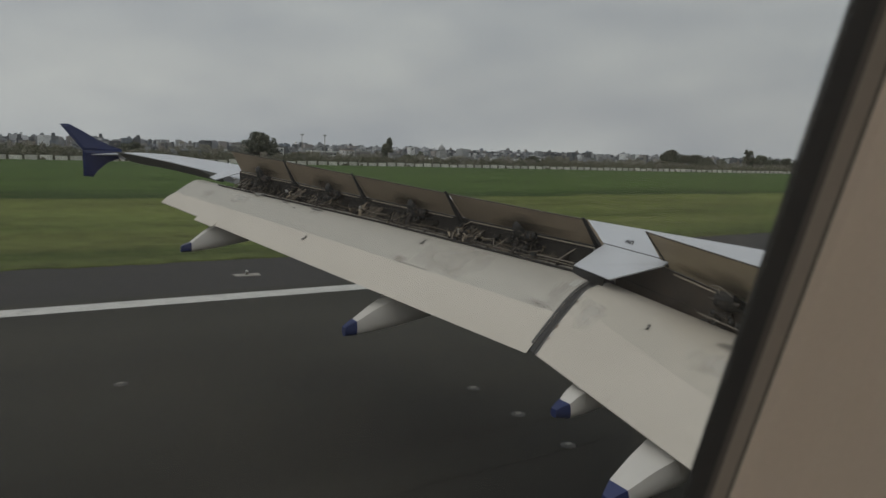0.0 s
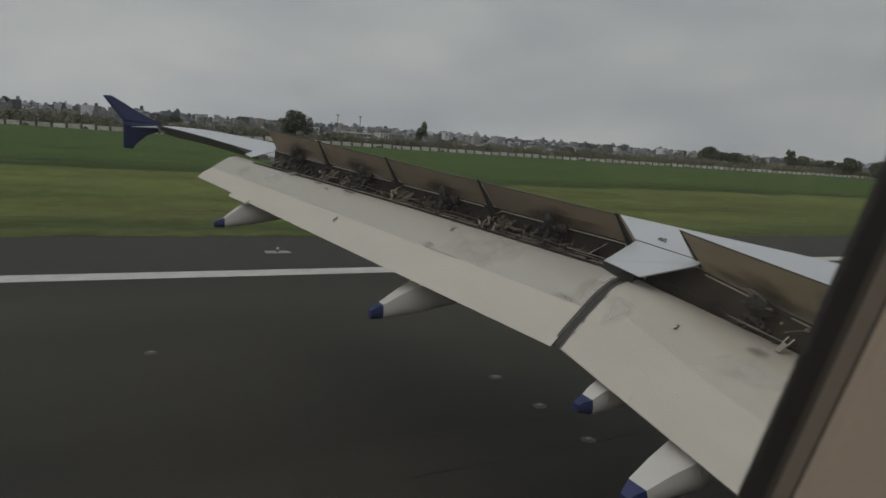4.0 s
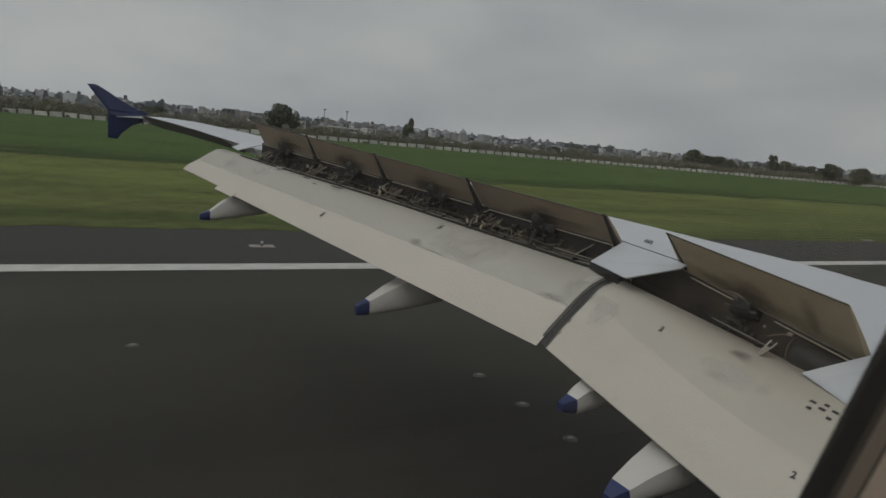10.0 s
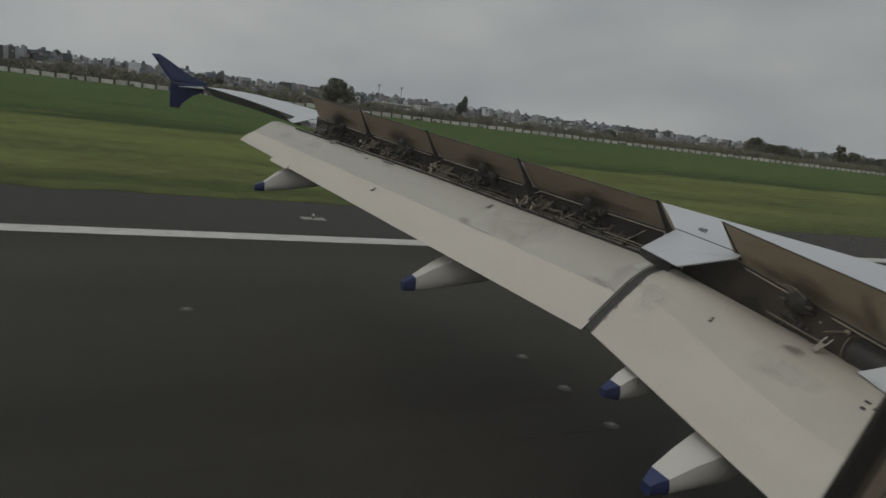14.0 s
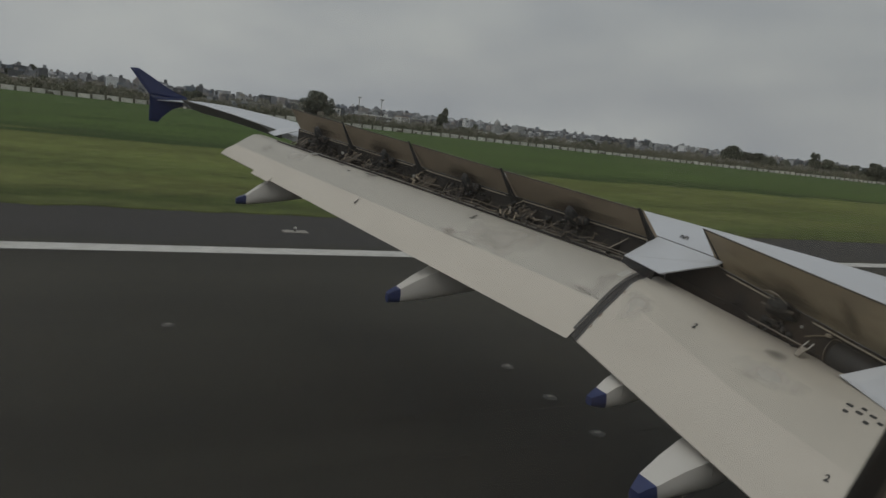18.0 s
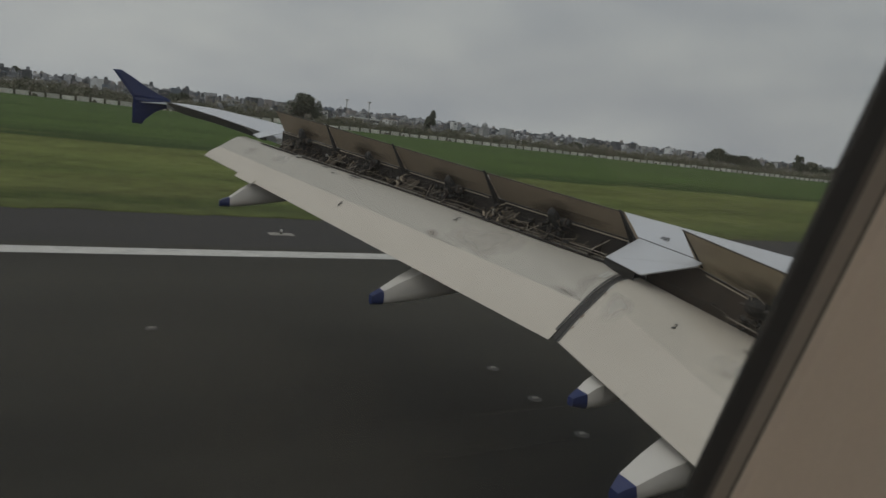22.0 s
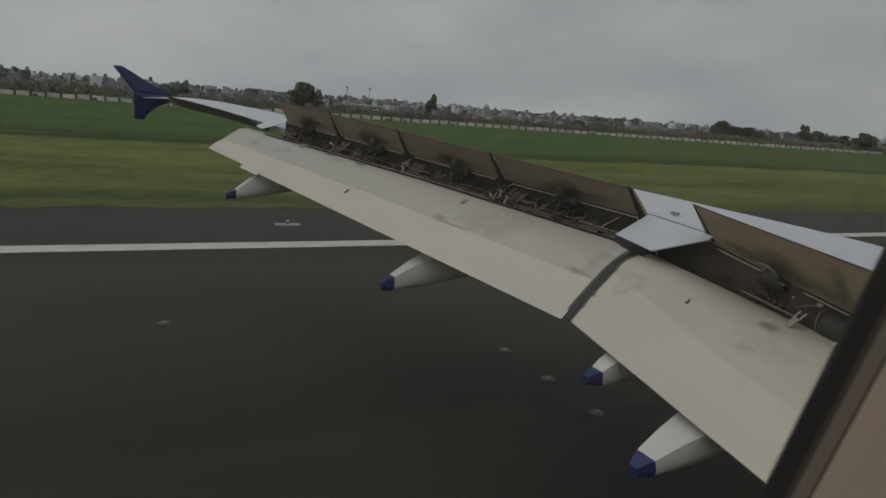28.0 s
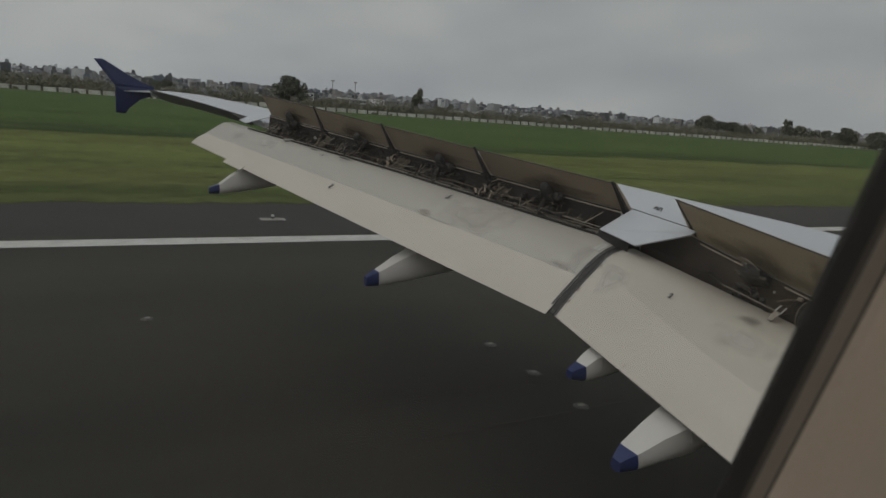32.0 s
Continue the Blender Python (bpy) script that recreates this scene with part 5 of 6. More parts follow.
for x0, x1, y0, y1 in ((-11.25, -9.45, 37.7, 60.2), (-11.25, -9.45, -152, -129), (-11.36, -9.69, 237, 260), (-15.17, -13.46, 237, 260), (-10.9, -8.9, -1140, -1088)):
    setting("touchdown_marking", strip(x0, x1, y0, y1, 0.005, 0.004), M_LINE, "broad white painted touchdown bar on the asphalt", "runway marking")
# tyre streaks
rnd = random.Random(5)
M_STREAK = stain_material("tyre_rubber_streak", (0.012, 0.0115, 0.0095), 0.55, 3.0)
for k in range(9):
    x, y = rnd.uniform(-10.5, -4.0), rnd.uniform(-40, 25)
    ln, w = rnd.uniform(8, 24), rnd.uniform(0.04, 0.09)
    dx = rnd.uniform(-0.25, 0.25)
    if k > 6:
        # long curving pair left by a turning gear
        x, y, ln, w, dx = (-10.1, -9.0)[k - 7], -2.0, 16.0, 0.09, -0.25
    zt = 0.005 + 0.0006 * k
    setting("tyre_streak", loft([[(x - w, y, zt), (x + w, y, zt), (x + w, y, zt - 0.003), (x - w, y, zt - 0.003)], [(x + dx - w * 1.4, y + ln * 0.5, zt), (x + dx + w * 1.4, y + ln * 0.5, zt), (x + dx + w, y + ln * 0.5, zt - 0.003), (x + dx - w, y + ln * 0.5, zt - 0.003)], [(x + 1.6 * dx - 0.02, y + ln, zt), (x + 1.6 * dx + 0.02, y + ln, zt), (x + 1.6 * dx + 0.02, y + ln, zt - 0.003), (x + 1.6 * dx - 0.02, y + ln, zt - 0.003)]]), M_STREAK, "thin black tyre streak on the runway", "tyre mark")
# paved junction ahead with its blue lamps, and the exits passed before
def pavement_sheet(name, pts, mat, label, z=-0.015):
    return setting(name, loft([[(x, y, z) for x, y in pts], [(x, y, z - 0.2) for x, y in pts]]), mat, label, "taxiway")


Y28 = 159.5
pavement_sheet("taxiway", [(-30.1, Y28 + 26), (-44, Y28 + 41), (-66, Y28 + 69), (-78, Y28 + 110), (-78, Y28 + 330), (-30.1, Y28 + 330)], M_SHOULDER, "grey asphalt taxiway joining the runway")
pavement_sheet("taxiway_exit", [(-30.1, -862), (-60, -850), (-330, -850), (-330, -826), (-60, -826), (-30.1, -800)], M_SHOULDER, "grey asphalt taxiway joining the runway")
pavement_sheet("apron", [(-70, -1330), (-420, -1330), (-420, -985), (-70, -985)], M_CONCRETE, "pale concrete apron before the terminal")
for x, y in ((-51.4, 57.8), (-47.9, 54.3), (-42.5, 47.1), (-38.6, 40.7), (-72, 140), (-72, 170), (-72, 200)):
    ob = thing("taxi_lamp", "small blue taxiway lamp on a short stem", "taxiway lamp", "taxiway lamps", (x, y + Y28, 0))
    part("stem", tube([(x, y + Y28, -0.02), (x, y + Y28, 0.25)], 0.03), M_MECH, ob)
    part("lens", tube([(x, y + Y28, 0.25), (x, y + Y28, 0.3), (x, y + Y28, 0.38)], [0.06, 0.07, 0.03], n=8), M_BLUE_LAMP, ob, "lit blue lens")


# ---------------------------------------------------------------- ragged grass along the shoulder
for sg in (-1, 1):
    bm = bmesh.new()
    prev = None
    for k in range(900):
        y = -220 + 0.55 * k
        a = 0.8 * noise.noise(Vector((y * 0.11, 3.0 * sg, 0))) + 0.45 * noise.noise(Vector((y * 0.5, 3.0 * sg, 4.0))) + 0.22 * noise.noise(Vector((y * 1.7, 5.0, sg))) - 0.1
        row = [bm.verts.new((sg * x, y, z)) for x, z in ((30.0 + a, 0.002), (30.07 + a, 0.035), (31.2 + 0.6 * a, 0.03), (33.6, -0.13))]
        if prev:
            for p in range(3):
                bm.faces.new((prev[p], prev[p + 1], row[p + 1], row[p]))
        prev = row
    ob = mesh_object("verge_grass", bm, M_FIELD)
    tagged(ob, "ragged pale grass edge creeping over the shoulder", "grass", kind="stuff")

# ---------------------------------------------------------------- boundary wall
WALL_X = -330
bm = box((-0.12, -2.28, 0.25), (0.12, 2.28, 1.65))
box((-0.16, -2.34, 1.65), (0.16, 2.34, 1.75), bm)
box((-0.10, -2.28, -0.4), (0.10, 2.28, 0.25), bm)
me_panel = bpy.data.meshes.new("panel")
bmesh.ops.recalc_face_normals(bm, faces=bm.faces)
bm.to_mesh(me_panel)
bm.free()
me_panel.materials.append(M_WALL)
M_POST = material("wall_post", (0.115, 0.11, 0.085), 0.9, vary=0.2, scale=1, fine=8, bump=0.1)
bm = box((-0.18, -0.42, -0.3), (0.18, 0.42, 1.45))
me_post = bpy.data.meshes.new("post")
bmesh.ops.recalc_face_normals(bm, faces=bm.faces)
bm.to_mesh(me_post)
bm.free()
me_post.materials.append(M_POST)
wall = thing("boundary_wall", "long white plastered boundary wall with dark posts", "wall", at=(WALL_X, 300, 0))
tagged(wall, kind="structure")
rnd = random.Random(3)
for k in range(168):
    y = -60 + 5.5 * k
    for me, dy, dz in ((me_panel, 0.0, rnd.uniform(-0.3, 0.2)), (me_post, 2.75, rnd.uniform(-0.25, 0.1))):
        ob = new(me.name, me)
        ob.parent = wall
        ob.matrix_parent_inverse = wall.matrix_world.inverted()
        ob.matrix_basis = Matrix.Translation((WALL_X + rnd.uniform(-0.1, 0.1), y + dy, dz))
bm = bmesh.new()
for k in list(range(-65, 0)) + list(range(168, 245)):
    y = -60 + 5.5 * k
    box((WALL_X - 0.12, y - 2.3, -0.1), (WALL_X + 0.12, y + 2.3, 1.7), bm)
part("wall_far_stretch", bm, M_WALL, wall)


# ---------------------------------------------------------------- trees
M_TUFT = material("grass_tuft", (0.085, 0.105, 0.030), 0.95, vary=0.35, scale=0.3, fine=2.0, bump=0.0, dirt=(0.10, 0.125, 0.036), dirt_amount=0.8, dirt_scale=0.12)


def leaf_cloud(centres, per, size, seed):
    """Many small leaf faces scattered in clumps."""
    r = np.random.default_rng(seed)
    c = np.repeat(np.array(centres, dtype=float), per, axis=0)
    n = len(c)

    def unit(v):
        return v / (np.linalg.norm(v, axis=1, keepdims=True) + 1e-9)
    p = c[:, :3] + unit(r.normal(size=(n, 3))) * c[:, 3:4] * (r.random((n, 1)) ** 0.4) * np.array((1, 1, 0.8))
    u = unit(r.normal(size=(n, 3)))
    v = unit(np.cross(u, r.normal(size=(n, 3))))
    s = size * r.uniform(0.6, 1.3, (n, 1))
    vs = np.stack([p - u * s - v * s * 0.5, p + u * s - v * s * 0.5, p + u * s * 0.6 + v * s * 0.6, p - u * s * 0.6 + v * s * 0.6], axis=1).reshape(-1, 3)
    fs = np.arange(4 * n).reshape(-1, 4)
    return vs.tolist(), fs.tolist()


def tree(kind, h, w, seed, trunk_h=None, clumps=80, label="dark green broad tree with a rounded uneven crown"):
    r = random.Random(seed)
    ob = thing(kind, label, "tree", "trees beyond the wall")
    th = trunk_h or h * 0.22
    bm = tube([(0, 0, -0.2), (0.1, 0, th * 0.5), (0, 0.1, th), (0.1, 0.1, h * 0.75)], [0.03 * h, 0.024 * h, 0.018 * h, 0.006 * h], n=8)
    centres = []
    for k in range(clumps):
        a = r.uniform(0, 2 * math.pi)
        f = r.random()
        z = th + (h - th) * f
        prof = math.sin(math.pi * min(0.96, 0.12 + 0.86 * f)) ** 0.6
        rad = w / 2 * prof * math.sqrt(r.random())
        centres.append((rad * math.cos(a), rad * math.sin(a), z - 0.06 * h, w * r.uniform(0.11, 0.19)))
    for k in range(5):
        c = centres[k * 3]
        tube([(0, 0, th * r.uniform(0.7, 1.0)), (c[0] * 0.5, c[1] * 0.5, lerp(th, c[2], 0.6)), c[:3]], [0.012 * h, 0.008 * h, 0.003 * h], bm, n=5)
    part("trunk", bm, M_TRUNK, ob, smooth=True)
    vs, fs = leaf_cloud(centres, 95, 0.030 * h * (0.6 + 0.4 * w / h), seed)
    me = bpy.data.meshes.new("crown")
    me.from_pydata(vs, [], fs)
    me.materials.append(M_LEAF)
    crown = new("crown", me)
    crown.parent = ob
    return ob


# pale drain slabs half sunk in the verge
for x, y, ln in ((-30.55, 9.5, 0.9), (-30.8, 26.0, 1.6), (-30.6, 52.0, 1.2)):
    ob = thing("drain_slab", "pale worn concrete drain slab in the grass edge", "slab", "drain slabs", (x, y, 0))
    part("slab", box((x - 0.22, y - ln / 2, -0.05), (x + 0.22, y + ln / 2, 0.065), bevel=0.02), M_PAD, ob)
    part("joint", box((x - 0.2, y - 0.012, 0.0655), (x + 0.2, y + 0.012, 0.068)), M_SEAL, ob)
# low leaning blades along the ragged verge
rs = np.random.default_rng(31)
n = 26000
yy = rs.uniform(-45, 130, n)
wave = 0.28 * np.sin(yy * 0.9) * np.sin(yy * 0.23 + 1.0) + 0.16 * np.sin(yy * 2.7 + 0.6)
base = np.stack([-30.05 + wave - 0.8 * rs.random(n), yy, np.full(n, -0.03)], 1)
turn = rs.uniform(0, 2 * math.pi, n)
side = np.stack([np.cos(turn), np.sin(turn), np.zeros(n)], 1)
lean = np.stack([-np.sin(turn), np.cos(turn), np.full(n, 0.32)], 1)
wd, ht = rs.uniform(0.02, 0.05, (n, 1)), rs.uniform(0.03, 0.07, (n, 1))
vs = np.stack([base - side * wd, base + side * wd, base + lean * ht + side * wd * 0.2, base + lean * ht - side * wd * 0.2], 1).reshape(-1, 3)
me = bpy.data.meshes.new("grass_tufts")
me.from_pydata(vs.tolist(), [], np.arange(4 * n).reshape(-1, 4).tolist())
me.materials.append(M_TUFT)
tagged(new("grass_tufts", me), "uneven green grass tufts beside the runway", "grass", kind="stuff")

protos = [tree("broad_tree", 14, 15, 1), tree("round_tree", 9, 10, 2), tree("tall_tree", 17, 9, 3, label="tall dark tree with a narrow ragged crown"), tree("slim_tree", 16, 4.5, 4, trunk_h=2, clumps=70, label="slim tall dark tree with a columnar crown"), tree("bushy_tree", 6, 9, 5, trunk_h=1.0, label="low bushy dark green tree")]


def polar(bearing, d):
    a = radians(bearing)
    return -d * math.sin(a), d * math.cos(a)


rnd = random.Random(21)


def plant(i, bearing, d, scale=1.0):
    x, y = polar(bearing, d)
    return copy_thing(protos[i], pose(x, y, 0, 0, 0, rnd.uniform(0, 360)) @ Matrix.Scale(scale, 4))


plant(0, 75.8, 372, 1.14)
plant(3, 65.1, 420, 1.08)
plant(2, 65.35, 424, 0.78)
for b, d, i, s in ((41.9, 600, 0, 1.2), (40.9, 620, 0, 0.95), (40.1, 610, 0, 0.95), (39.3, 600, 0, 0.8), (38.2, 620, 1, 1.1), (36.4, 640, 3, 1.25), (36.1, 640, 3, 1.2), (35.4, 650, 0, 1.05), (34.5, 660, 1, 1.2), (33.6, 660, 0, 0.9), (32.4, 640, 0, 1.1), (30.4, 640, 0, 1.0)):
    plant(i, b, d, s)
for k in range(120):
    b = rnd.uniform(24, 108)
    d = min(345 / max(math.sin(radians(b)), 0.4), 760) * rnd.uniform(1.02, 1.5)
    plant(rnd.choice((0, 1, 1, 4, 4, 4, 2)), b, d, rnd.uniform(0.35, 0.65))
for k in range(18):
    b = rnd.uniform(82, 108)
    plant(rnd.choice((0, 1, 1, 4)), b, 350 * rnd.uniform(1.05, 1.45), rnd.uniform(0.45, 0.75))
for i, p in enumerate(protos):
    x, y = polar(88 + 4 * i, 620)
    p.matrix_basis = Matrix.Translation((x, y, 0))
# scrub along the wall
cs = []
for k in range(1100):
    y = rnd.uniform(-120, 900)
    cs.append((WALL_X - rnd.uniform(2, 30), y, rnd.uniform(0.3, 3.6), rnd.uniform(1.0, 2.8)))
for k in range(70):
    cs.append((WALL_X + rnd.uniform(0.5, 3), rnd.uniform(-120, 900), 0.2, rnd.uniform(0.4, 1.0)))
for k in range(2000):
    y = rnd.uniform(-140, 900)
    lift = 1.0 + 0.9 * noise.noise(Vector((y * 0.03, 0.0, 2.0)))
    cs.append((WALL_X - rnd.uniform(8, 60), y, rnd.uniform(0.5, 4.6) * lift, rnd.uniform(1.2, 3.0)))
vs, fs = leaf_cloud(cs, 60, 0.42, 77)
# Dry scrub made paler, with distant haze mixed into the base colour.
M_SCRUB = material("dry_scrub", (0.20, 0.195, 0.145), 0.95, vary=0.3, scale=0.3, fine=2, bump=0, dirt=(0.135, 0.145, 0.095), dirt_amount=0.8, dirt_scale=0.05)
me = bpy.data.meshes.new("scrub")
me.from_pydata(vs, [], fs)
me.materials.append(M_SCRUB)
tagged(new("scrub", me), "brownish scrub and bushes along the boundary wall", "bushes", kind="stuff")

# taller bare brush between the wall and the houses
cs = []
for k in range(2600):
    y = rnd.uniform(-160, 1000)
    lift = 1.0 + 0.8 * noise.noise(Vector((y * 0.022, 4.0, 1.0)))
    cs.append((WALL_X - rnd.uniform(14, 110), y, rnd.uniform(0.5, 5.8) * lift, rnd.uniform(1.2, 2.6)))
vs, fs = leaf_cloud(cs, 60, 0.38, 78)
# Brush colour plus haze, painted in one pale tone.
M_BRUSH = material("grey_brown_brush", (0.30, 0.285, 0.245), 0.95, vary=0.25, scale=0.2, fine=2, bump=0, dirt=(0.20, 0.205, 0.16), dirt_amount=0.85, dirt_scale=0.06)
me = bpy.data.meshes.new("brush")
me.from_pydata(vs, [], fs)
me.materials.append(M_BRUSH)
tagged(new("brush", me), "grey-brown brush and small trees before the town", "bushes", kind="stuff")

# ---------------------------------------------------------------- the town
M_FRAME = material("window_frame_paint", (0.35, 0.33, 0.3), 0.7, vary=0.1)
M_TANK = material("water_tank_plastic", (0.04, 0.04, 0.042), 0.5, vary=0.2, scale=1, fine=8)


def house(w, d, floors, seed, stair=True):
    """A flat-roofed house of the town: front towards +x, with parapet, windows, balcony and roof tank."""
    r = random.Random(seed)
    ob = thing("town_house", "flat-roofed plastered town house with dark windows", "house", "town houses")
    fh = 3.1
    h = floors * fh
    part("wall", box((-d / 2, -w / 2, -0.3), (d / 2, w / 2, h)), M_HOUSE, ob)
    bm = bmesh.new()
    for lo, hi in (((d / 2 - 0.15, -w / 2, h), (d / 2, w / 2, h + 0.9)), ((-d / 2, -w / 2, h), (-d / 2 + 0.15, w / 2, h + 0.9)), ((-d / 2 + 0.15, -w / 2, h), (d / 2 - 0.15, -w / 2 + 0.15, h + 0.9)), ((-d / 2 + 0.15, w / 2 - 0.15, h), (d / 2 - 0.15, w / 2, h + 0.9))):
        box(lo, hi, bm)
    part("parapet", bm, M_HOUSE, ob)
    n = max(2, int(w / 3.0))
    for f in range(floors):
        z = f * fh + 1.0
        for k in range(n):
            y = -w / 2 + (k + 0.5) * w / n
            if r.random() < 0.15:
                continue
            ww, hh = r.choice((0.4, 0.5, 0.7)), r.choice((1.0, 1.2, 1.4))
            win = part("window", box((d / 2 - 0.02, y - ww - 0.08, z - 0.08), (d / 2 + 0.03, y + ww + 0.08, z + hh + 0.08)), M_FRAME, ob)
            part("pane", box((d / 2 + 0.03, y - ww, z), (d / 2 + 0.036, y + ww, z + hh)), M_ROOM, win)
        if f and r.random() < 0.7:
            y0 = r.uniform(-w / 2, 0)
            y1 = y0 + w * r.uniform(0.35, 0.5)
            bm = box((d / 2 + 0.04, y0, f * fh - 0.1), (d / 2 + 1.2, y1, f * fh + 0.05))
            box((d / 2 + 1.12, y0, f * fh + 0.05), (d / 2 + 1.2, y1, f * fh + 0.95), bm)
            part("balcony", bm, M_HOUSE, ob)
        for sg in (-1, 1):
            x = r.uniform(-d / 4, d / 4)
            part("side_window", box((x - 0.7, sg * w / 2 - 0.03, z), (x + 0.7, sg * w / 2 + 0.03, z + 1.3)), M_ROOM, ob)
    if stair:
        y = r.uniform(-w / 4, w / 4)
        part("stair_head", box((-d / 2 + 0.3, y - 1.6, h), (-d / 2 + 3.6, y + 1.6, h + 2.6)), M_HOUSE, ob)
    x, y = r.uniform(-d / 4, d / 4), r.uniform(-w / 3, w / 3)
    part("roof_tank", tube([(x, y, h), (x, y, h + 1.2), (x, y, h + 1.45)], [0.6, 0.6, 0.25], n=10), M_TANK, ob)
    return ob


houses = [house(9, 10, 2, 1), house(12, 11, 3, 2), house(8, 9, 3, 3), house(16, 12, 2, 4), house(10, 10, 4, 5), house(22, 12, 3, 6, False), house(7, 8, 2, 7)]
rnd = random.Random(9)
placed = []
for k in range(215):
    b = 26 + 80 * rnd.random() ** 0.85 if k > 12 else rnd.uniform(58, 70)
    d = min(350 / max(math.sin(radians(b)), 0.42), 800) * (1.06 + 0.75 * rnd.random() ** 1.2)
    x, y = polar(b, d)
    if x > -352:
        continue
    if any(abs(x - px) < 9 and abs(y - py) < 9 for px, py in placed):
        continue
    placed.append((x, y))
    near = b > 55
    i = rnd.choice((0, 1, 1, 2, 2, 3, 4, 5, 6) if near else (0, 0, 1, 2, 3, 6, 6))
    copy_thing(houses[i], pose(x, y, 0, 0, 0, rnd.uniform(-25, 25)) @ Matrix.Scale(rnd.uniform(0.40, 0.70), 4))
for i, p in enumerate(houses):
    x, y = polar((64.55, 70.2, 71.4, 61.2, 67.4, 59.0, 54.6)[i], (400, 405, 400, 410, 415, 450, 500)[i])
    p.matrix_basis = pose(x, y, 0, 0, 0, (5, -8, 10, 0, 6, -12, 3)[i]) @ Matrix.Scale((0.85, 0.72, 0.74, 0.70, 0.62, 0.66, 0.66)[i], 4)
# the town's far roofs: small plain houses with roof rooms, dark openings and lighter bands
blocks = []
for k in range(4200):
    b = rnd.uniform(20, 115)
    d = min(430 / max(math.sin(radians(b)), 0.4), 1000) * (1.02 + 0.95 * rnd.random())
    x, y = polar(b, d)
    w, dd, h = rnd.uniform(1.3, 3.4), rnd.uniform(2, 4), rnd.choice((3.5, 4.5, 5.5, 6.5, 7.5, 9.5)) + d / 165
    blocks.append((x - dd, y - w, -0.3, x + dd, y + w, h))
    if rnd.random() < 0.6:
        o = rnd.uniform(-w, w) * 0.5
        blocks.append((x - 1, y + o - 0.9, h, x + 1, y + o + 0.9, h + rnd.uniform(0.8, 2.2)))
    for j in range(3):
        z, o, ww = rnd.uniform(1, h - 1.6), rnd.uniform(-0.7, 0.7) * w, rnd.uniform(0.4, 1.2)
        blocks.append((x + dd, y + o - ww, z, x + dd + 0.25, y + o + ww, z + rnd.uniform(0.5, 1.4)))
q = np.array(blocks)
pick = np.array([(0, 1, 2), (3, 1, 2), (3, 4, 2), (0, 4, 2), (0, 1, 5), (3, 1, 5), (3, 4, 5), (0, 4, 5)])
vs = q[:, pick].reshape(-1, 3)
quad = np.array([(0, 3, 2, 1), (4, 5, 6, 7), (0, 1, 5, 4), (1, 2, 6, 5), (2, 3, 7, 6), (3, 0, 4, 7)])
fs = (quad[None] + 8 * np.arange(len(q))[:, None, None]).reshape(-1, 4)


def far_town_material():
    m = material("far_roofs", (0.5, 0.5, 0.5), 0.85, vary=0.2, scale=0.15, fine=0.8, bump=0.0)
    nt = m.node_tree
    ge = nt.nodes.new("ShaderNodeNewGeometry")
    rp = nt.nodes.new("ShaderNodeValToRGB")
    rp.color_ramp.interpolation = "CONSTANT"
    # Roof and wall colours cooled: far haze is painted into them.
    cols = ((0.0, (0.29, 0.30, 0.32)), (0.18, (0.46, 0.47, 0.49)), (0.3, (0.21, 0.215, 0.225)), (0.46, (0.70, 0.71, 0.73)), (0.54, (0.13, 0.135, 0.145)), (0.74, (0.33, 0.31, 0.30)), (0.84, (0.20, 0.23, 0.27)), (0.9, (0.38, 0.39, 0.40)))
    el = rp.color_ramp.elements
    while len(el) < len(cols):
        el.new(0.5)
    for e, (p, c) in zip(el, cols):
        e.position, e.color = p, (*c, 1)
    nt.links.new(ge.outputs["Random Per Island"], rp.inputs["Fac"])
    for n in nt.nodes:
        if n.type == "VECT_MATH":
            nt.links.new(rp.outputs["Color"], n.inputs[0])
    return m


me = bpy.data.meshes.new("far_town")
me.from_pydata(vs.tolist(), [], fs.tolist())
me.materials.append(far_town_material())
ob = new("far_town", me)
tagged(ob, "distant jumble of plastered flat-roofed houses", "town", kind="stuff")
# masts
for b, d, h in ((72.3, 450, 17.6), (70.45, 450, 17.6)):
    x, y = polar(b, d)
    ob = thing("lamp_mast", "tall thin grey lamp mast rising over the roofs", "mast", "masts", (x, y, 0))
    part("pole", tube([(x, y, -0.2), (x, y, h)], [0.35, 0.22], n=8), M_FRAME, ob)
    part("head", box((x - 0.5, y - 1.1, h), (x + 0.5, y + 1.1, h + 0.6)), M_FRAME, ob)


# small domed roof tower among the houses
x, y = polar(60.7, 430)
ob = thing("domed_tower", "small pale plastered tower with a domed roof among the houses", "tower", at=(x, y, 0))
M_DOME = material("weathered_grey_plaster", (0.40, 0.405, 0.41), 0.85, vary=0.15, scale=0.4, fine=4, bump=0.1, dirt=(0.22, 0.22, 0.21), dirt_amount=0.5, dirt_scale=0.5)
part("tower_body", box((x - 2.4, y - 2.4, -0.3), (x + 2.4, y + 2.4, 9.6), bevel=0.05), M_DOME, ob)
part("dome", tube([(x, y, 9.6), (x, y, 10.4), (x, y, 11.6), (x, y, 12.6), (x, y, 13.2), (x, y, 13.4)], [2.0, 2.15, 2.0, 1.4, 0.7, 0.2], n=14), M_DOME, ob, smooth=True)
part("finial", tube([(x, y, 13.3), (x, y, 15.4)], [0.16, 0.06], n=6), M_FRAME, ob)


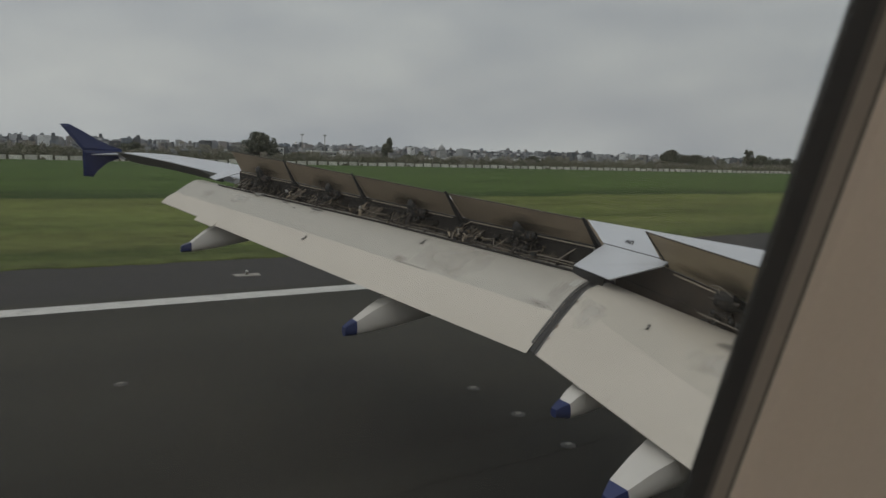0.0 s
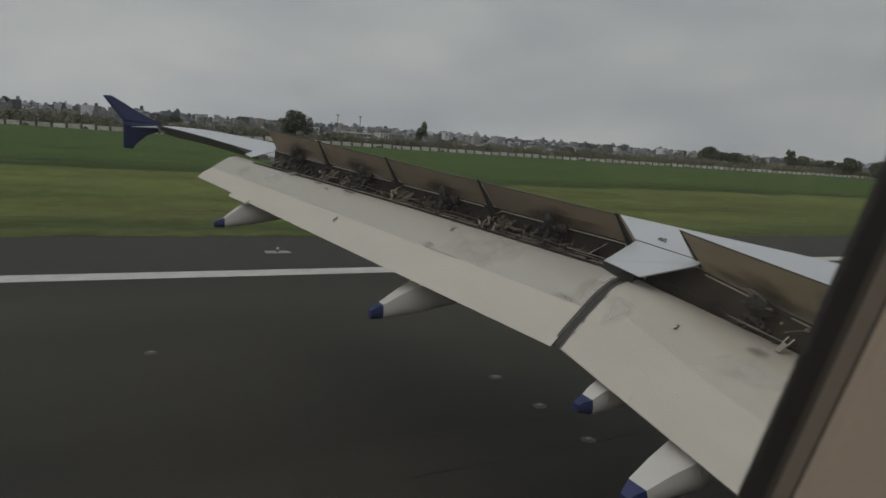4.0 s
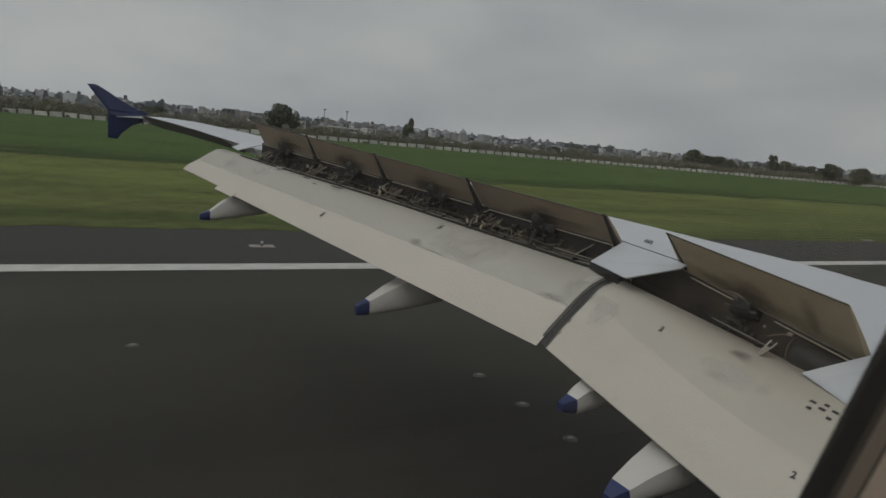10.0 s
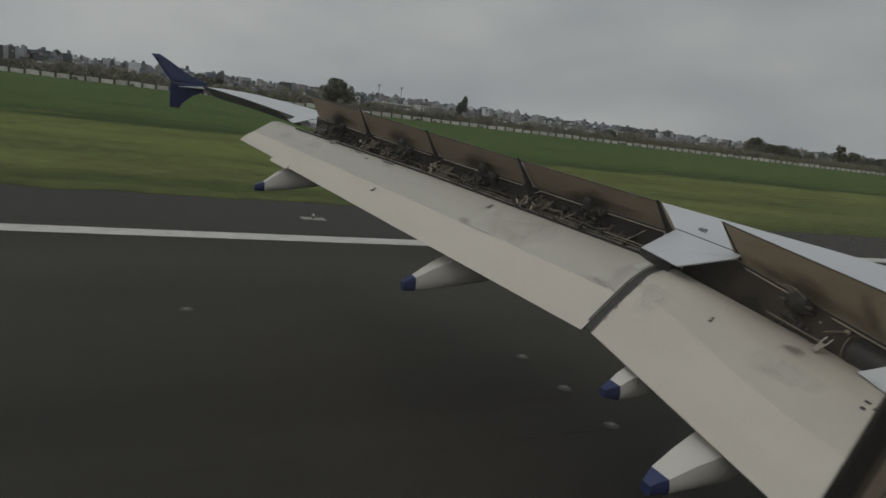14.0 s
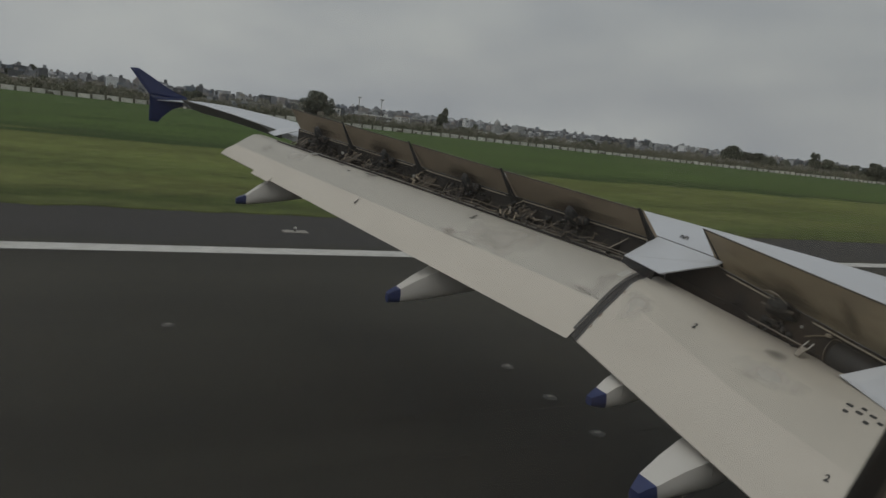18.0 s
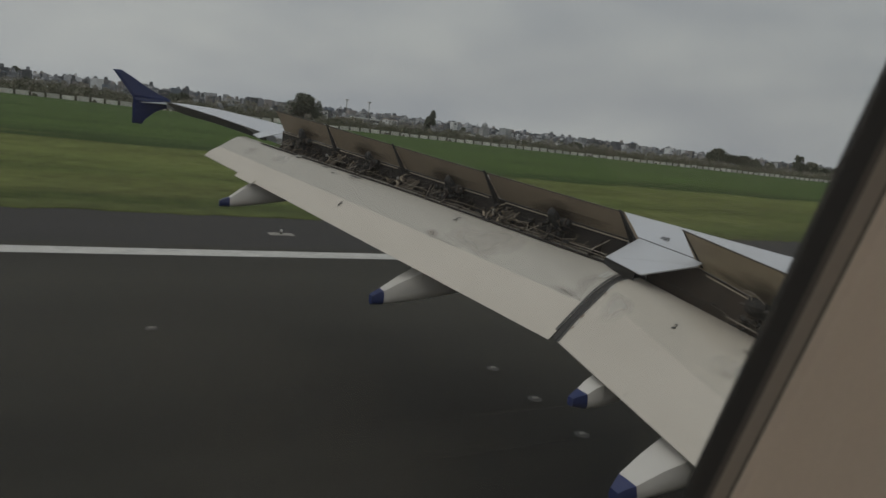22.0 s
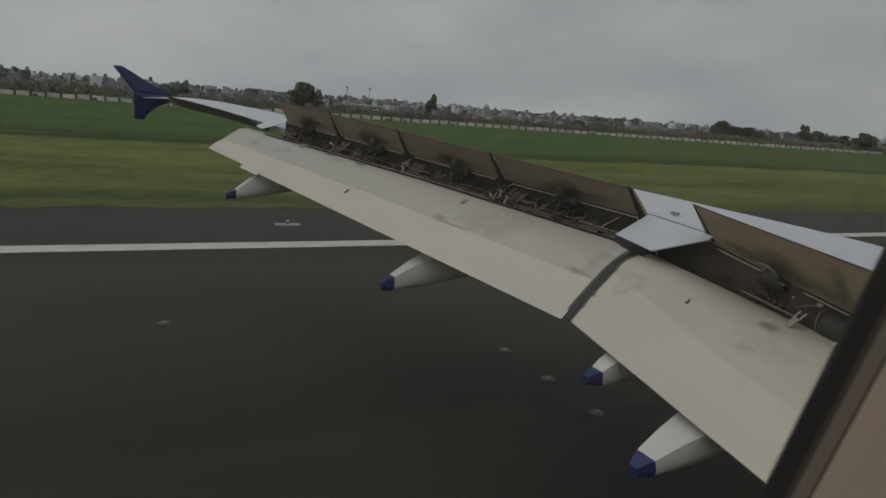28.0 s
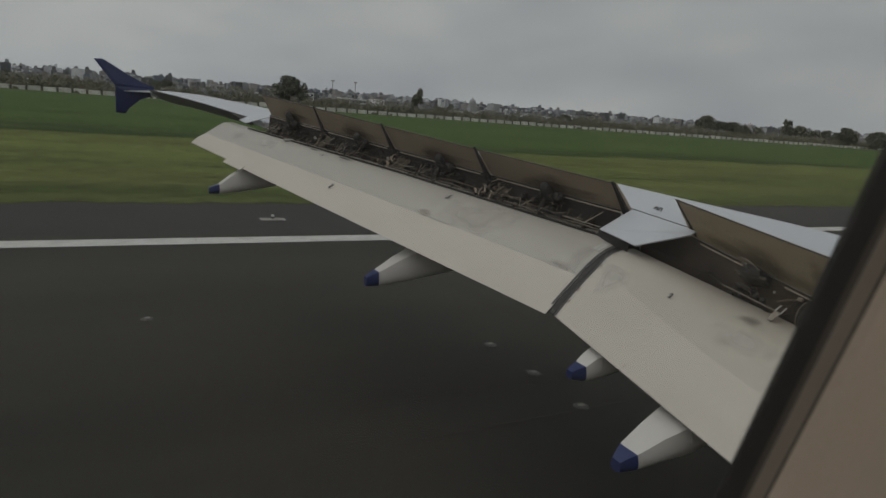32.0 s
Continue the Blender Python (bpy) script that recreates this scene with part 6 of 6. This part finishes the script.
# ---------------------------------------------------------------- buildings passed earlier on the roll
M_SHED = material("corrugated_shed", (0.52, 0.53, 0.53), 0.6, vary=0.08, scale=0.3, fine=3, bump=0.2, dirt=(0.3, 0.29, 0.27), dirt_amount=0.4, stretch=(1, 1, 0.3))
M_TERMINAL = material("terminal_cladding", (0.20, 0.24, 0.30), 0.4, vary=0.08, scale=0.2, fine=2, bump=0.02)
M_TOWER = material("tower_red_paint", (0.34, 0.13, 0.09), 0.7, vary=0.12, scale=0.6, fine=5, bump=0.05)
M_CREAM = material("cream_plaster", (0.60, 0.52, 0.36), 0.8, vary=0.1, scale=0.4, fine=4, bump=0.05)


def hangar(x, y, w, d, h):
    ob = thing("hangar", "white corrugated hangar with a dark open door", "hangar", at=(x, y, 0))
    prof = [(-w / 2, -0.3), (-w / 2, h * 0.75)] + [(-w / 2 + w * k / 8, h * (0.75 + 0.25 * math.sin(math.pi * k / 8))) for k in range(1, 8)] + [(w / 2, h * 0.75), (w / 2, -0.3)]
    part("shell", loft([[(x - d / 2, y + a, b) for a, b in prof], [(x + d / 2, y + a, b) for a, b in prof]]), M_SHED, ob)
    part("door_opening", box((x + d / 2, y - w * 0.38, 0), (x + d / 2 + 0.1, y + w * 0.38, h * 0.62)), M_ROOM, ob)
    for k in range(6):
        part("door_leaf_rib", box((x + d / 2 + 0.1, y - w * 0.38 + k * w * 0.152 - 0.12, 0), (x + d / 2 + 0.2, y - w * 0.38 + k * w * 0.152 + 0.12, h * 0.62)), M_FRAME, ob)


hangar(-330, -840, 46, 34, 13)
hangar(-430, -790, 60, 40, 14)


def cargo_block(x, y, n):
    ob = thing("cargo_block", "cream flat-roofed block with a row of tall bays", "building", at=(x, y, 0))
    part("wall", box((x - 8, y - n * 2.2, -0.3), (x + 8, y + n * 2.2, 8)), M_CREAM, ob)
    part("roof", box((x - 8.6, y - n * 2.2 - 0.6, 8), (x + 8.6, y + n * 2.2 + 0.6, 8.5)), M_SHED, ob)
    for k in range(n):
        yy = y - n * 2.2 + 4.4 * (k + 0.5)
        part("bay_door", box((x + 8, yy - 1.4, 0.2), (x + 8.1, yy + 1.4, 6.0)), M_ROOM, ob)
        part("roof_vent", box((x - 1.5, yy - 1.0, 8.5), (x + 1.5, yy + 1.0, 9.8)), M_SHED, ob)


cargo_block(-380, -700, 12)


def control_tower(x, y):
    ob = thing("control_tower", "red and white airport control tower with a glazed cab", "control tower", at=(x, y, 0))
    part("shaft", tube([(x, y, -0.3), (x, y, 20), (x, y, 24)], [4.2, 4.0, 5.5], n=12), M_TOWER, ob)
    part("gallery", tube([(x, y, 24), (x, y, 24.8)], 7.0, n=16), M_SHED, ob)
    part("cab_glass", tube([(x, y, 24.8), (x, y, 28.2)], [5.4, 6.2], n=12), M_ROOM, ob)
    part("cab_roof", tube([(x, y, 28.2), (x, y, 29.0), (x, y, 29.8)], [6.8, 6.8, 4.0], n=12), M_TOWER, ob)
    part("aerial", tube([(x, y, 29.8), (x, y, 36)], 0.15), M_FRAME, ob)


control_tower(-435, -660)


def lattice_tower(x, y, h):
    ob = thing("radar_tower", "red and white lattice radar tower", "tower", at=(x, y, 0))
    for sx in (-1, 1):
        for sy in (-1, 1):
            part("leg", tube([(x + 2.2 * sx, y + 2.2 * sy, -0.3), (x + 1.6 * sx, y + 1.6 * sy, h)], 0.16), M_TOWER, ob)
    for k in range(6):
        z0, z1 = h * k / 6, h * (k + 1) / 6
        for sx, sy, tx, ty in ((-1, -1, 1, -1), (1, -1, 1, 1), (1, 1, -1, 1), (-1, 1, -1, -1)):
            part("brace", tube([(x + 2 * sx, y + 2 * sy, z0), (x + 2 * tx, y + 2 * ty, z1)], 0.09, n=4), M_SHED, ob)
    part("platform", box((x - 2.8, y - 2.8, h), (x + 2.8, y + 2.8, h + 0.4)), M_SHED, ob)
    part("cabin", box((x - 1.8, y - 1.8, h + 0.4), (x + 1.8, y + 1.8, h + 3)), M_SHED, ob)


lattice_tower(-425, -605, 20)


def terminal(x, y, ln):
    ob = thing("terminal", "long low airport terminal with a blue-grey sloping roof", "terminal", at=(x, y, 0))
    part("wall", box((x - 25, y - ln / 2, -0.3), (x + 18, y + ln / 2, 11)), M_CREAM, ob)
    prof = [(-32, 16), (30, 11.5), (30, 12.3), (-32, 17)]
    part("roof", loft([[(x + a, y - ln / 2 - 6, b) for a, b in prof], [(x + a, y + ln / 2 + 6, b) for a, b in prof]]), M_TERMINAL, ob)
    for k in range(int(ln / 6)):
        yy = y - ln / 2 + 6 * (k + 0.5)
        part("glazing_bay", box((x + 18, yy - 2.6, 1), (x + 18.1, yy + 2.6, 9.5)), M_ROOM, ob)
        if k % 3 == 0:
            part("column", tube([(x + 26, yy, -0.3), (x + 26, yy, 11.8)], 0.35), M_SHED, ob)


terminal(-450, -1130, 240)


def parked_airliner(x, y, turn):
    ob = thing("parked_airliner", "white airliner parked at the terminal", "aircraft", "parked airliners")
    secs = []
    for yy, r, dz in ((-19, 0.25, 1.0), (-14, 1.1, 0.6), (-8, 1.95, 0.05), (10, 1.95, 0), (15, 1.6, -0.1), (17.5, 0.8, -0.3), (18.4, 0.15, -0.45)):
        secs.append([(r * math.cos(a), yy, 4 + dz + r * math.sin(a)) for a in (2 * math.pi * k / 16 for k in range(16))])
    part("fuselage", loft(secs), M_FAIR, ob, smooth=True)
    for sg in (-1, 1):
        part("wing", loft([[(sg * 1.5, 4, 3.2), (sg * 1.5, -2, 3.2), (sg * 1.5, -2, 2.9), (sg * 1.5, 4, 2.7)], [(sg * 16.5, -4.0, 4.3), (sg * 16.5, -5.5, 4.3), (sg * 16.5, -5.5, 4.25), (sg * 16.5, -4.0, 4.2)]]), M_WING, ob)
        part("tailplane", loft([[(sg * 0.5, -13.5, 5.0), (sg * 0.5, -16.8, 5.0), (sg * 0.5, -16.8, 4.9), (sg * 0.5, -13.5, 4.8)], [(sg * 6, -16.8, 5.4), (sg * 6, -18.2, 5.4), (sg * 6, -18.2, 5.35), (sg * 6, -16.8, 5.35)]]), M_WING, ob)
        part("engine", tube([(sg * 5.6, 6, 1.9), (sg * 5.6, 5, 1.9), (sg * 5.6, 2.4, 2.0), (sg * 5.6, 1.6, 2.0)], [0.95, 1.1, 1.0, 0.6], n=14), M_BLUE, ob, smooth=True)
        part("main_wheel", tube([(sg * 3.4, -1.5, 0.55), (sg * 4.2, -1.5, 0.55)], 0.55, n=14), M_BLACK, ob)
        part("gear_leg", tube([(sg * 3.8, -1.5, 0.55), (sg * 3.8, -1.4, 3.0)], 0.12), M_ALU, ob)
    part("nose_wheel", tube([(-0.25, 12, 0.4), (0.25, 12, 0.4)], 0.4, n=14), M_BLACK, ob)
    part("nose_leg", tube([(0, 12, 0.4), (0, 12, 2.6)], 0.09), M_ALU, ob)
    part("tail_fin", loft([[(-0.15, -11.5, 5.6), (0.15, -11.5, 5.6), (0.12, -17.2, 5.2), (-0.12, -17.2, 5.2)], [(-0.08, -16.4, 11.6), (0.08, -16.4, 11.6), (0.05, -18.4, 11.6), (-0.05, -18.4, 11.6)]]), M_BLUE, ob)
    ob.matrix_basis = pose(x, y, 0, 0, 0, turn)
    return ob


first = parked_airliner(-385, -1180, 90)
for yy in (-1130, -1080, -1030):
    copy_thing(first, pose(-385, yy, 0, 0, 0, 90))


def spire_shrine(x, y):
    ob = thing("shrine", "small white shrine with a tall tapering spire", "shrine", at=(x, y, 0))
    part("base", box((x - 4, y - 5, -0.3), (x + 4, y + 5, 4.2), bevel=0.08), M_SHED, ob)
    part("porch", box((x + 4, y - 2, -0.3), (x + 6.2, y + 2, 3.2), bevel=0.05), M_SHED, ob)
    part("doorway", box((x + 6.2, y - 0.7, 0.2), (x + 6.25, y + 0.7, 2.4)), M_ROOM, ob)
    part("spire", tube([(x, y, 4.2), (x, y, 7.0), (x, y, 10.5), (x, y, 13.5), (x, y, 14.6)], [2.0, 1.8, 1.3, 0.6, 0.12], n=12), M_SHED, ob)


spire_shrine(-438, -395)


def long_shed(x, y, n):
    ob = thing("long_shed", "long low white shed with a row of windows", "building", "white sheds", (x, y, 0))
    part("wall", box((x - 5, y - 3 * n, -0.3), (x + 5, y + 3 * n, 4.6)), M_SHED, ob)
    part("roof", box((x - 5.5, y - 3 * n - 0.5, 4.6), (x + 5.5, y + 3 * n + 0.5, 5.0), bevel=0.05), M_SHED, ob)
    for k in range(n):
        part("window", box((x + 5, y - 3 * n + 6 * k + 1.6, 1.4), (x + 5.06, y - 3 * n + 6 * k + 4.4, 3.2)), M_ROOM, ob)


long_shed(-425, -252, 7)
long_shed(-455, -520, 5)
# trees round the old apron and the control tower
rnd = random.Random(44)
for k in range(26):
    copy_thing(protos[rnd.choice((0, 0, 1, 2, 2))], pose(rnd.uniform(-470, -445), -990 + 15 * k + rnd.uniform(-5, 5), 0, 0, 0, rnd.uniform(0, 360)) @ Matrix.Scale(rnd.uniform(0.8, 1.1), 4))
for y in (-1220, -1120, -1020):
    ob = thing("apron_mast", "tall grey floodlight mast on the apron", "mast", "apron masts", (-410, y, 0))
    part("pole", tube([(-410, y, -0.2), (-410, y, 24)], [0.4, 0.2], n=8), M_FRAME, ob)
    part("head", tube([(-410, y, 24), (-410, y, 24.3), (-410, y, 24.9)], [0.3, 1.5, 1.5], n=10), M_FRAME, ob)
# yellow lead-off lines on the runway and the exit
for pts in ([(-6 - 0.5 * k * k * 0.16, -1105 + 4.0 * k) for k in range(14)], [(-4 - 0.45 * k * k * 0.2, -880 + 3.6 * k) for k in range(17)]):
    secs = []
    for (xa, ya), (xb, yb) in zip(pts, pts[1:]):
        d = Vector((xb - xa, yb - ya, 0)).normalized()
        nx, ny = -d.y * 0.15, d.x * 0.15
        secs.append([(xa - nx, ya - ny, 0.0085), (xa + nx, ya + ny, 0.0085), (xa + nx, ya + ny, 0.006), (xa - nx, ya - ny, 0.006)])
    setting("lead_off_line", loft(secs), M_YELLOW, "faded yellow lead-off line on the asphalt", "taxiway marking")
